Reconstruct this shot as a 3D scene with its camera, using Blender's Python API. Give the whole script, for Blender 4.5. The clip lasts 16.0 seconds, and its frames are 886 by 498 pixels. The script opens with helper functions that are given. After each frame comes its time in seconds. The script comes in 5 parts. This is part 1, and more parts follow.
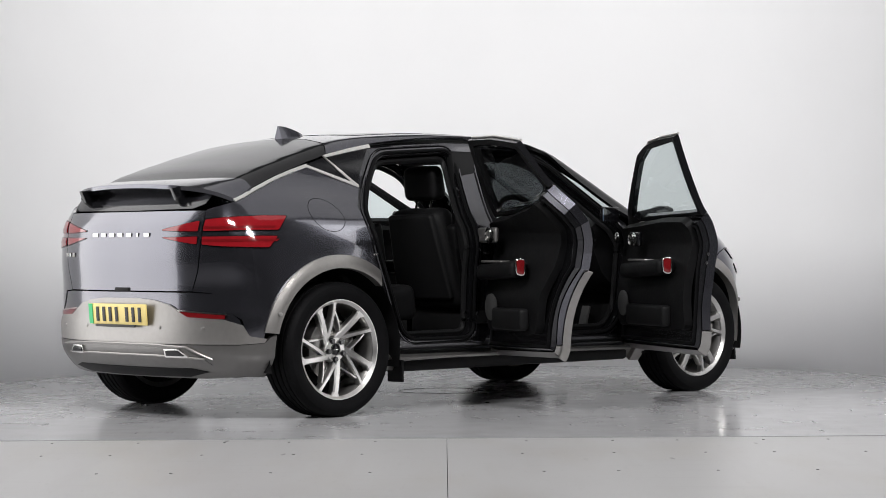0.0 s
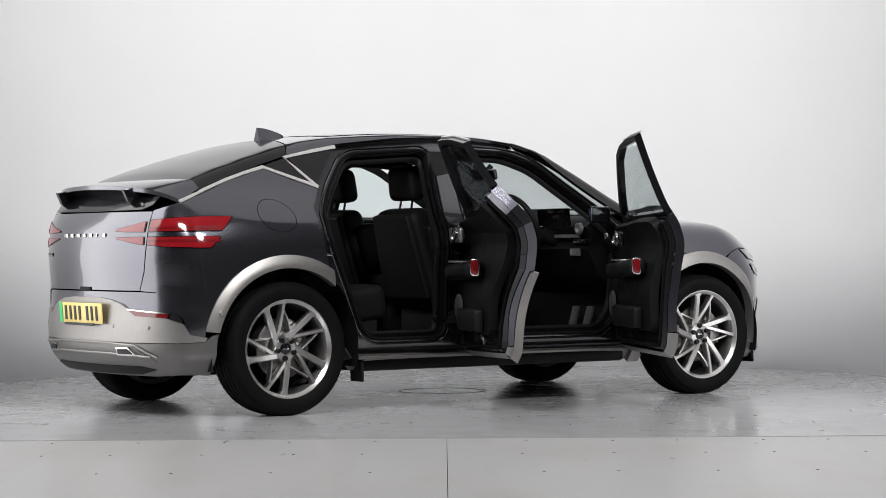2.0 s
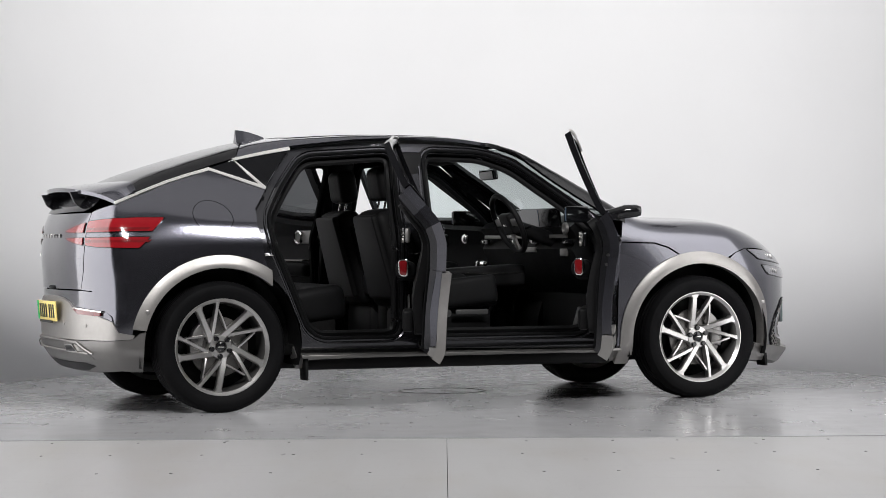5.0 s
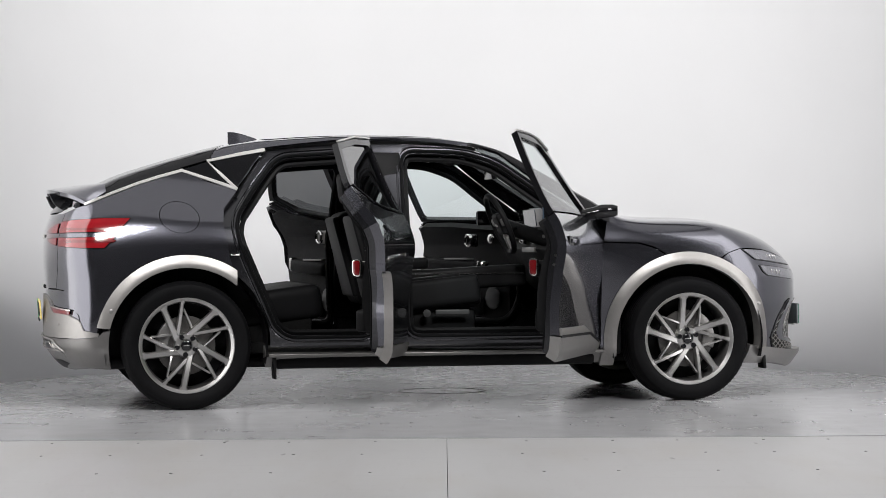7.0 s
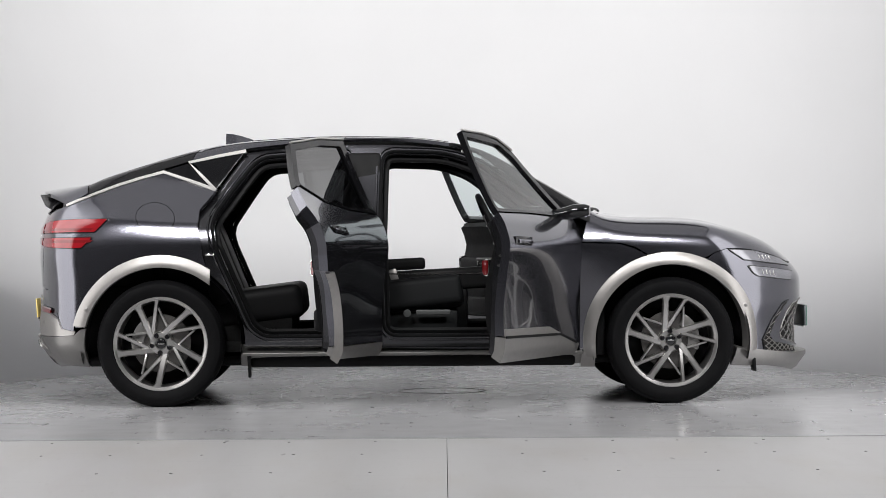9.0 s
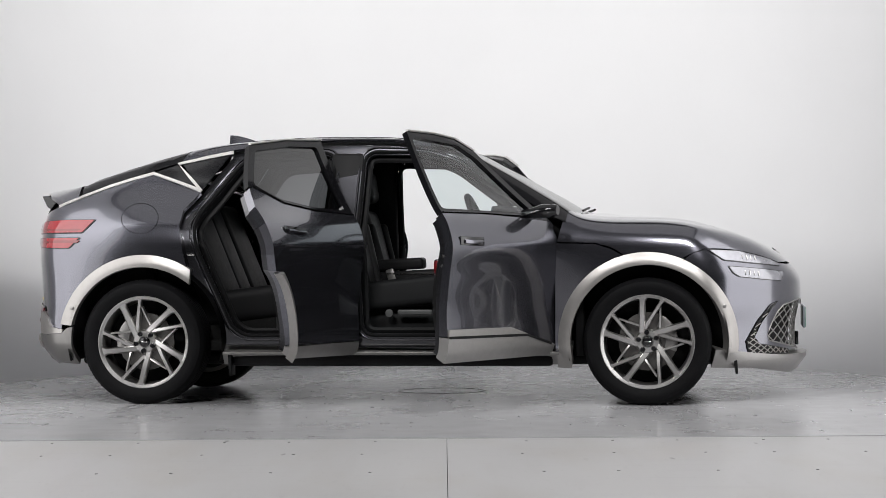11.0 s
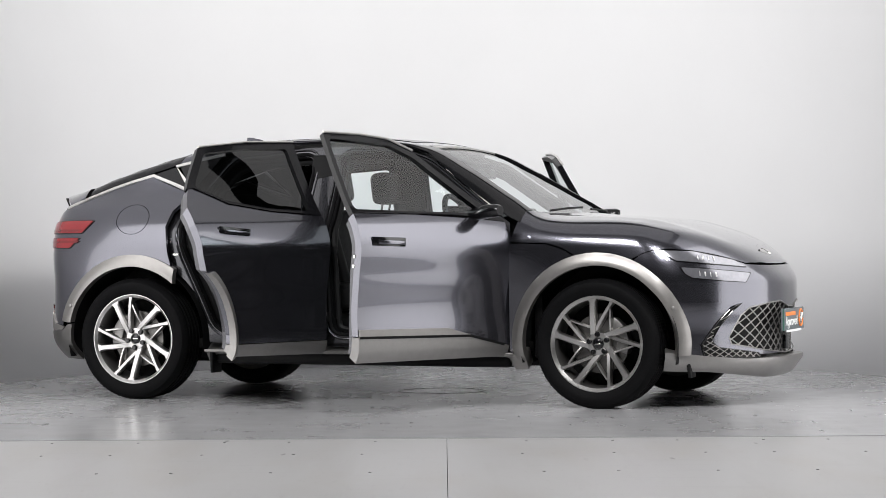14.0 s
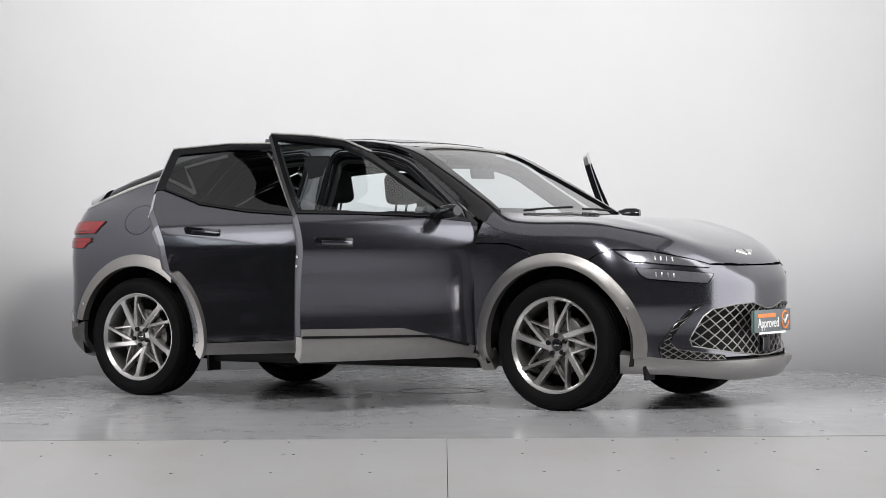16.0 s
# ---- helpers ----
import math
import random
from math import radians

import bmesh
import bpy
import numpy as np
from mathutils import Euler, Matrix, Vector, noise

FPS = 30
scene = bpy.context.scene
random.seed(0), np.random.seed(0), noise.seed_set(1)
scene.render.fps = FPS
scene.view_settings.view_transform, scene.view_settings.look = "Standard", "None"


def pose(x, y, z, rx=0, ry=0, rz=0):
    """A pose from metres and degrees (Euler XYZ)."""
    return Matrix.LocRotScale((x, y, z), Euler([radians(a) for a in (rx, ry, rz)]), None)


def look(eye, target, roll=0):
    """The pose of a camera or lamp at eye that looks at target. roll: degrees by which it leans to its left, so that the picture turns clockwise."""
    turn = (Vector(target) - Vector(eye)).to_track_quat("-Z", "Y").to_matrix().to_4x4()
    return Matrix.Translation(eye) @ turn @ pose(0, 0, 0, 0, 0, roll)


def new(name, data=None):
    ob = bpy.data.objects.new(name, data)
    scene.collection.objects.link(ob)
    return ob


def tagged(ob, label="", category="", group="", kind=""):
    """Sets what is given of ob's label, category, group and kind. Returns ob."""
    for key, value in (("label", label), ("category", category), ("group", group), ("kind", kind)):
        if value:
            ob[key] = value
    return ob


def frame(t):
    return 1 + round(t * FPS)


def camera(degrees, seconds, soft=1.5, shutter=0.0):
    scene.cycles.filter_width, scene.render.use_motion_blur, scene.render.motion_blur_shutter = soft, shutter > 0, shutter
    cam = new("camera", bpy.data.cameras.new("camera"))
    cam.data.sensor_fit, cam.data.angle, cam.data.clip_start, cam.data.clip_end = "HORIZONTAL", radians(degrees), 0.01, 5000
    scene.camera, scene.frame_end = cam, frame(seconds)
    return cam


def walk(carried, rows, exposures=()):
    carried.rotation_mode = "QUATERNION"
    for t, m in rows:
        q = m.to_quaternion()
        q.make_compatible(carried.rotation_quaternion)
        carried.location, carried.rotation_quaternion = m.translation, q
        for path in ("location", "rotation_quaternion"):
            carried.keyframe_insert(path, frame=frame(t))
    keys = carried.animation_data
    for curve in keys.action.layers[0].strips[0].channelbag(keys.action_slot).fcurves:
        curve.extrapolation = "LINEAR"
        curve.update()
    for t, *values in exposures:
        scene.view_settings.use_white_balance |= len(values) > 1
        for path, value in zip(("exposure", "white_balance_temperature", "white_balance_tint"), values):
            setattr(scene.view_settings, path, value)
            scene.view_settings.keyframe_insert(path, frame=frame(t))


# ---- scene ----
from mathutils.geometry import delaunay_2d_cdt

EYE = Vector((-0.021, -14.024, 0.916))
cam = camera(21.73, 16.0, soft=0.7)
CAM_POSE = look(EYE, EYE + Vector((0, 1, -0.00234)), -0.342)
walk(cam, [(0.0, CAM_POSE), (16.0, CAM_POSE)], exposures=[(0.0, 0.0), (16.0, 0.0)])

# ---- light ----
world = bpy.data.worlds.new("studio_world")
scene.world = world
world.use_nodes = True
world.node_tree.nodes["Background"].inputs[0].default_value = (0.9, 0.95, 1.0, 1)
world.node_tree.nodes["Background"].inputs[1].default_value = 0.03


def area(name, at, target, sx, sy, power, colour=(1, 1, 1)):
    d = bpy.data.lights.new(name, "AREA")
    d.shape, d.size, d.size_y, d.energy, d.color = "RECTANGLE", sx, sy, power, colour
    ob = new(name, d)
    ob.matrix_world = look(at, target)
    return ob


# unseen fill lights, added along both sides to make the side walls read bright
area("side_fill_west", (-3.09, -0.85, 1.68), (0.0, -0.5, 1.68), 2.9, 3.3, 55, (1, 0.99, 0.985))
area("side_fill_east", (3.15, -0.85, 1.68), (0.06, -0.5, 1.68), 2.9, 3.3, 55, (1, 0.99, 0.985))
area("front_lamp", (-2.3, -6.6, 5.4), (0.3, 2.8, 0.7), 1.7, 1.0, 350, (1, 0.99, 0.985))
area("front_lamp", (2.4, -6.6, 5.4), (0.0, 2.8, 0.7), 1.7, 1.0, 350, (1, 0.99, 0.985))
area("ceiling_softbox", (0.03, -0.6, 5.2), (0.03, -0.6, 0), 6.4, 4.6, 45, (1, 0.99, 0.985))


# ---- materials ----
def mat(name, colour, rough=0.5, metal=0.0, coat=0.0, noise_amt=0.0, scale=30.0, bump=0.0, rough_var=0.0, spec=0.5, stretch=(1, 1, 1), bump_scale=None, dist=0.002):
    m = bpy.data.materials.new(name)
    m.use_nodes = True
    nt = m.node_tree
    b = nt.nodes["Principled BSDF"]
    b.inputs["Base Color"].default_value = (*colour, 1)
    b.inputs["Roughness"].default_value = rough
    b.inputs["Metallic"].default_value = metal
    b.inputs["Coat Weight"].default_value = coat
    b.inputs["Coat Roughness"].default_value = 0.02
    b.inputs["Specular IOR Level"].default_value = spec
    if noise_amt or bump or rough_var:
        tc = nt.nodes.new("ShaderNodeTexCoord")
        mp = nt.nodes.new("ShaderNodeMapping")
        mp.inputs["Scale"].default_value = stretch
        nt.links.new(tc.outputs["Object"], mp.inputs["Vector"])
        n = nt.nodes.new("ShaderNodeTexNoise")
        n.inputs["Scale"].default_value, n.inputs["Detail"].default_value = scale, 6
        n2 = nt.nodes.new("ShaderNodeTexNoise")
        n2.inputs["Scale"].default_value, n2.inputs["Detail"].default_value = scale * 0.13, 3
        for q in (n, n2):
            nt.links.new(mp.outputs[0], q.inputs["Vector"])
        mix = nt.nodes.new("ShaderNodeMath")
        mix.operation = "MULTIPLY_ADD"
        mix.inputs[1].default_value = 0.5
        half = nt.nodes.new("ShaderNodeMath")
        half.operation = "MULTIPLY"
        half.inputs[1].default_value = 0.5
        nt.links.new(n2.outputs[0], half.inputs[0])
        nt.links.new(n.outputs[0], mix.inputs[0])
        nt.links.new(half.outputs[0], mix.inputs[2])
        if noise_amt:
            ramp = nt.nodes.new("ShaderNodeValToRGB")
            lo = [max(0, c * (1 - noise_amt)) for c in colour]
            hi = [min(1, c * (1 + noise_amt)) for c in colour]
            ramp.color_ramp.elements[0].color, ramp.color_ramp.elements[1].color = (*lo, 1), (*hi, 1)
            ramp.color_ramp.elements[0].position, ramp.color_ramp.elements[1].position = 0.32, 0.68
            nt.links.new(mix.outputs[0], ramp.inputs[0])
            nt.links.new(ramp.outputs[0], b.inputs["Base Color"])
        if rough_var:
            mr = nt.nodes.new("ShaderNodeMapRange")
            mr.inputs[1].default_value, mr.inputs[2].default_value = 0.3, 0.7
            mr.inputs[3].default_value, mr.inputs[4].default_value = max(0.02, rough - rough_var), rough + rough_var
            nt.links.new(mix.outputs[0], mr.inputs[0])
            nt.links.new(mr.outputs[0], b.inputs["Roughness"])
        if bump:
            bp = nt.nodes.new("ShaderNodeBump")
            bp.inputs["Strength"].default_value, bp.inputs["Distance"].default_value = bump, dist
            src = n
            if bump_scale:
                src = nt.nodes.new("ShaderNodeTexNoise")
                src.inputs["Scale"].default_value, src.inputs["Detail"].default_value = bump_scale, 4
                nt.links.new(mp.outputs[0], src.inputs["Vector"])
            nt.links.new(src.outputs[0], bp.inputs["Height"])
            nt.links.new(bp.outputs[0], b.inputs["Normal"])
    return m


def glass_mat(name, colour, rough=0.0, clear=0.75):
    """Thin tinted pane: clear transmission mixed with a mirror gloss."""
    m = bpy.data.materials.new(name)
    m.use_nodes = True
    nt = m.node_tree
    nt.nodes.clear()
    out = nt.nodes.new("ShaderNodeOutputMaterial")
    tr = nt.nodes.new("ShaderNodeBsdfTransparent")
    tr.inputs[0].default_value = (*colour, 1)
    gl = nt.nodes.new("ShaderNodeBsdfGlossy")
    gl.inputs["Roughness"].default_value = rough
    lw = nt.nodes.new("ShaderNodeLayerWeight")
    lw.inputs[0].default_value = 0.5
    pw = nt.nodes.new("ShaderNodeMath")
    pw.operation, pw.inputs[1].default_value = "POWER", 3.0
    ma = nt.nodes.new("ShaderNodeMath")
    ma.operation, ma.inputs[1].default_value, ma.inputs[2].default_value = "MULTIPLY_ADD", 0.85, 0.07
    mx = nt.nodes.new("ShaderNodeMixShader")
    nt.links.new(lw.outputs["Facing"], pw.inputs[0])
    nt.links.new(pw.outputs[0], ma.inputs[0])
    nt.links.new(ma.outputs[0], mx.inputs[0])
    nt.links.new(tr.outputs[0], mx.inputs[1])
    nt.links.new(gl.outputs[0], mx.inputs[2])
    nt.links.new(mx.outputs[0], out.inputs[0])
    return m


PAINT = mat("grey_metallic_paint", (0.132, 0.132, 0.155), 0.18, 0.92, 1.0, 0.03, 5.0, 0.0)
# the car's own paint, darkened to put the door openings' shade into its colour
PAINT_SHADED = mat("grey_paint_shaded", (0.05, 0.05, 0.056), 0.26, 0.93, 0.8, 0.06, 300.0)
TRIM = mat("satin_bronze_grey_trim", (0.33, 0.318, 0.307), 0.40, 0.88, 0.0, 0.06, 250.0, 0.03)
CLAD = mat("satin_grey_cladding", (0.30, 0.292, 0.285), 0.40, 0.8, 0.0, 0.06, 200.0, 0.03)
BRIGHT = mat("satin_bright_trim", (0.70, 0.69, 0.67), 0.30, 0.8, 0.0, 0.03, 120.0)
CHROME = mat("brushed_chrome", (0.78, 0.77, 0.75), 0.16, 1.0)
BLACK = mat("black_plastic", (0.008, 0.008, 0.0085), 0.5, 0.0, 0.0, 0.15, 200.0, 0.15, spec=0.12)
GLOSS = mat("gloss_black", (0.006, 0.006, 0.007), 0.12, 0.0, 0.1, 0.1, 60.0)
RUBBER = mat("tyre_rubber", (0.0045, 0.0045, 0.005), 0.62, 0.0, 0.0, 0.25, 90.0, 0.2, spec=0.07)
ALLOY = mat("machined_alloy", (0.60, 0.59, 0.58), 0.32, 1.0, 0.3, 0.04, 120.0)
ALLOY_D = mat("grey_painted_alloy", (0.22, 0.215, 0.21), 0.38, 0.9, 0.2, 0.06, 150.0)
LEATHER = mat("black_leather", (0.006, 0.006, 0.0065), 0.55, 0.0, 0.0, 0.2, 60.0, 0.35, 0.08, bump_scale=420.0, dist=0.0008, spec=0.12)
CARPET = mat("black_carpet", (0.010, 0.010, 0.010), 0.95, 0.0, 0.0, 0.4, 500.0, 0.6, spec=0.1)
LINING = mat("dark_headlining", (0.03, 0.03, 0.03), 0.9, 0.0, 0.0, 0.12, 400.0, 0.2)
RED = mat("red_lamp_lens", (0.22, 0.008, 0.012), 0.10, 0.0, 1.0, 0.12, 40.0)
RED_D = mat("dark_red_lens", (0.14, 0.006, 0.008), 0.14, 0.0, 1.0, 0.12, 40.0)
WHITE = mat("white_booth_paint", (0.84, 0.84, 0.85), 0.62, 0.0, 0.0, 0.018, 1.6, 0.04, bump_scale=25.0)
GLASS = glass_mat("clear_tinted_glass", (0.84, 0.92, 0.92))
GLASS_D = glass_mat("privacy_glass", (0.10, 0.105, 0.11))


def concrete(name, colour, rough, stain, speck):
    """Worn floor: cloudy tone, long scuffs, stains and scattered dark specks."""
    m = mat(name, colour, rough, 0.0, 0.0, 0.04, 5.0, 0.006, 0.020, bump_scale=5.0)
    nt = m.node_tree
    b = nt.nodes["Principled BSDF"]
    base = b.inputs["Base Color"].links[0].from_socket
    tc = nt.nodes.new("ShaderNodeTexCoord")

    def noise_mask(scale, stretch, lo, hi):
        mp = nt.nodes.new("ShaderNodeMapping")
        mp.inputs["Scale"].default_value = stretch
        n = nt.nodes.new("ShaderNodeTexNoise")
        n.inputs["Scale"].default_value, n.inputs["Detail"].default_value = scale, 5
        r = nt.nodes.new("ShaderNodeMapRange")
        r.inputs[1].default_value, r.inputs[2].default_value = lo, hi
        nt.links.new(tc.outputs["Object"], mp.inputs[0])
        nt.links.new(mp.outputs[0], n.inputs["Vector"])
        nt.links.new(n.outputs[0], r.inputs[0])
        return r.outputs[0]

    def blend(under, mask, tone, amount):
        k = nt.nodes.new("ShaderNodeMath")
        k.operation, k.inputs[1].default_value = "MULTIPLY", amount
        nt.links.new(mask, k.inputs[0])
        x = nt.nodes.new("ShaderNodeMix")
        x.data_type = "RGBA"
        nt.links.new(k.outputs[0], x.inputs[0])
        nt.links.new(under, x.inputs[6])
        x.inputs[7].default_value = (*tone, 1)
        return x.outputs[2]
    c = blend(base, noise_mask(2.2, (1, 0.3, 1), 0.50, 0.70), stain, 0.28)
    c = blend(c, noise_mask(3.0, (0.5, 3.5, 1), 0.60, 0.66), (0.20, 0.20, 0.21), 0.08)
    c = blend(c, noise_mask(4.0, (1.6, 0.14, 1), 0.58, 0.66), (0.24, 0.23, 0.22), 0.09)
    c = blend(c, noise_mask(30.0, (1, 0.2, 1), 0.62, 0.70), (0.15, 0.14, 0.13), 0.10)
    v = nt.nodes.new("ShaderNodeTexVoronoi")
    v.inputs["Scale"].default_value = 5.0
    mp = nt.nodes.new("ShaderNodeMapping")
    mp.inputs["Scale"].default_value = (1, 0.22, 1)
    nt.links.new(tc.outputs["Object"], mp.inputs[0])
    nt.links.new(mp.outputs[0], v.inputs["Vector"])
    r = nt.nodes.new("ShaderNodeMapRange")
    r.inputs[1].default_value, r.inputs[2].default_value, r.inputs[3].default_value, r.inputs[4].default_value = 0.045, 0.075, 1, 0
    nt.links.new(v.outputs["Distance"], r.inputs[0])
    g = nt.nodes.new("ShaderNodeMath")
    g.operation = "MULTIPLY"
    nt.links.new(r.outputs[0], g.inputs[0])
    nt.links.new(noise_mask(7.0, (1, 0.3, 1), 0.48, 0.54), g.inputs[1])
    c = blend(c, g.outputs[0], (0.06, 0.06, 0.06), speck)
    nt.links.new(c, b.inputs["Base Color"])
    return m


FLOOR = concrete("grey_floor_paint", (0.42, 0.42, 0.432), 0.17, (0.27, 0.27, 0.28), 0.75)
SLAB = concrete("pale_concrete", (0.38, 0.376, 0.38), 0.34, (0.30, 0.275, 0.24), 0.9)
HALL = mat("dark_hall_paint", (0.025, 0.027, 0.027), 0.7, 0.0, 0.0, 0.2, 1.5)
CLAD_V = mat("dark_satin_valance", (0.18, 0.175, 0.170), 0.38, 0.85, 0.0, 0.06, 200.0, 0.03)
LENS = mat("clear_lamp_lens", (0.24, 0.24, 0.265), 0.14, 0.6, 1.0, 0.2, 60.0)
CLAD_D = mat("dark_grey_plastic", (0.05, 0.05, 0.05), 0.45, 0.0, 0.0, 0.1, 200.0, 0.1)
SATIN_BLACK = mat("satin_black_frame", (0.006, 0.006, 0.007), 0.12, 0.0, 0.0, 0.1, 60.0, spec=0.3)
GLASS_REAR = mat("dark_rear_glass", (0.010, 0.010, 0.011), 0.10, 0.0, 0.0, 0.1, 3.0, spec=0.35)
SIGN = mat("dark_sign_board", (0.13, 0.15, 0.16), 0.4, 0.0, 0.0, 0.05, 40.0)
SIGN_W = mat("white_sign_paint", (0.85, 0.85, 0.85), 0.5)
ORANGE = mat("orange_sign_paint", (0.85, 0.25, 0.06), 0.5)
GREEN_D = mat("teal_sign_edge", (0.02, 0.10, 0.07), 0.4)
SCREEN = mat("dim_screen_glass", (0.05, 0.07, 0.10), 0.08, 0.0, 0.5, 0.1, 20.0)
DISC = mat("brake_disc_steel", (0.14, 0.135, 0.13), 0.40, 1.0, 0.0, 0.1, 80.0)
PLATE = mat("yellow_plate", (0.76, 0.60, 0.20), 0.4, 0.0, 0.2, 0.03, 40.0)
GREEN = mat("green_plate_band", (0.02, 0.42, 0.14), 0.4)
INK = mat("black_ink", (0.01, 0.01, 0.01), 0.5)


# ---- mesh helpers ----
def part(name, bm, material, parent, label="", smooth=True, angle=38):
    me = bpy.data.meshes.new(name)
    bm.to_mesh(me)
    bm.free()
    me.materials.append(material)
    if smooth:
        me.polygons.foreach_set("use_smooth", [True] * len(me.polygons))
        me.set_sharp_from_angle(angle=radians(angle))
    ob = new(name, me)
    ob.parent = parent
    return tagged(ob, label)


def empty(name, parent=None):
    ob = new(name)
    ob.empty_display_size = 0.1
    ob.parent = parent
    return ob


def add_box(bm, c, size, m=None, bevel=0.0, seg=2):
    r = bmesh.ops.create_cube(bm, size=1.0)
    vs = r["verts"]
    bmesh.ops.scale(bm, vec=size, verts=vs)
    if bevel:
        es = list({e for v in vs for e in v.link_edges})
        b = bmesh.ops.bevel(bm, geom=es, offset=bevel, segments=seg, affect="EDGES", profile=0.5)
        vs = list({v for f in b["faces"] for v in f.verts} | {v for v in vs if v.is_valid})
    t = Matrix.Translation(c) if m is None else Matrix.Translation(c) @ m
    bmesh.ops.transform(bm, matrix=t, verts=vs)
    return vs


def box(c, size, m=None, bevel=0.0, seg=2):
    bm = bmesh.new()
    add_box(bm, c, size, m, bevel, seg)
    return bm


def lathe(profile, n=64, axis="y", closed=False):
    """Turn (radius, height) pairs about an axis."""
    bm = bmesh.new()
    rings = []
    for r, h in profile:
        ring = []
        for i in range(n):
            a = 2 * math.pi * i / n
            if axis == "y":
                ring.append(bm.verts.new((r * math.cos(a), h, r * math.sin(a))))
            else:
                ring.append(bm.verts.new((r * math.cos(a), r * math.sin(a), h)))
        rings.append(ring)
    k = len(rings)
    for j in range(k if closed else k - 1):
        p, q = rings[j], rings[(j + 1) % k]
        for i in range(n):
            bm.faces.new((p[i], p[(i + 1) % n], q[(i + 1) % n], q[i]))
    if not closed:
        for ring in (rings[0], rings[-1]):
            if len({tuple(round(c, 6) for c in v.co) for v in ring}) > 2:
                bm.faces.new(ring)
    bmesh.ops.remove_doubles(bm, verts=bm.verts, dist=1e-6)
    bmesh.ops.recalc_face_normals(bm, faces=bm.faces)
    return bm


def sweep(points, radius, n=10, closed=False, flat=1.0):
    """A tube along points; flat squeezes it in the second direction."""
    bm = bmesh.new()
    P = [Vector(p) for p in points]
    k = len(P)
    rings = []
    up = Vector((0, 0, 1))
    for i in range(k):
        a = P[(i - 1) % k] if closed or i else P[0]
        b = P[(i + 1) % k] if closed or i < k - 1 else P[-1]
        d = (b - a).normalized()
        u = up.cross(d)
        if u.length < 0.05:
            u = Vector((1, 0, 0)).cross(d)
        u.normalize()
        w = d.cross(u)
        r = radius(i / max(1, k - 1)) if callable(radius) else radius
        rings.append([bm.verts.new(P[i] + u * math.cos(2 * math.pi * j / n) * r + w * math.sin(2 * math.pi * j / n) * r * flat) for j in range(n)])
    for i in range(k if closed else k - 1):
        p, q = rings[i], rings[(i + 1) % k]
        for j in range(n):
            bm.faces.new((p[j], p[(j + 1) % n], q[(j + 1) % n], q[j]))
    if not closed:
        bm.faces.new(rings[0])
        bm.faces.new(rings[-1])
    bmesh.ops.recalc_face_normals(bm, faces=bm.faces)
    return bm


def prism(outline, y0, y1, bevel=0.0, seg=2):
    """A plate with an (x, z) outline between two y."""
    bm = bmesh.new()
    vs = [bm.verts.new((x, y0, z)) for x, z in outline]
    f = bm.faces.new(vs)
    r = bmesh.ops.extrude_face_region(bm, geom=[f])
    bmesh.ops.translate(bm, vec=(0, y1 - y0, 0), verts=[v for v in r["geom"] if isinstance(v, bmesh.types.BMVert)])
    bmesh.ops.recalc_face_normals(bm, faces=bm.faces)
    if bevel:
        bmesh.ops.bevel(bm, geom=list(bm.edges), offset=bevel, segments=seg, affect="EDGES", profile=0.5)
    return bm


def moved(bm, m):
    bmesh.ops.transform(bm, matrix=m, verts=bm.verts)
    if m.determinant() < 0:
        bmesh.ops.reverse_faces(bm, faces=bm.faces)
    return bm


def merge(*bms):
    out = bms[0]
    for b in bms[1:]:
        me = bpy.data.meshes.new("tmp")
        b.to_mesh(me)
        b.free()
        out.from_mesh(me)
        bpy.data.meshes.remove(me)
    return out


# ---- the car's outer form: one smooth solid, from which the panels are cut ----
def pchip(xs, ys):
    xs, ys = np.array(xs, float), np.array(ys, float)
    h = np.diff(xs)
    shape = (-1,) + (1,) * (ys.ndim - 1)
    d = np.diff(ys, axis=0) / h.reshape(shape)
    m = np.zeros_like(ys)
    w1, w2 = (2 * h[1:] + h[:-1]).reshape(shape), (h[1:] + 2 * h[:-1]).reshape(shape)
    same = d[:-1] * d[1:] > 0
    den = np.where(same, w1 / np.where(d[:-1] == 0, 1, d[:-1]) + w2 / np.where(d[1:] == 0, 1, d[1:]), 1)
    m[1:-1] = np.where(same, (w1 + w2) / np.where(den == 0, 1, den), 0)
    m[0], m[-1] = d[0], d[-1]

    # tabulated once, read by linear steps
    x = np.linspace(xs[0], xs[-1], 1600)
    i = np.clip(np.searchsorted(xs, x) - 1, 0, len(h) - 1)
    t = (x - xs[i]) / h[i]
    y = ((2 * t**3 - 3 * t**2 + 1) * ys[i] + (t**3 - 2 * t**2 + t) * h[i] * m[i]
         + (-2 * t**3 + 3 * t**2) * ys[i + 1] + (t**3 - t**2) * h[i] * m[i + 1])
    return lambda v: np.interp(v, x, y)


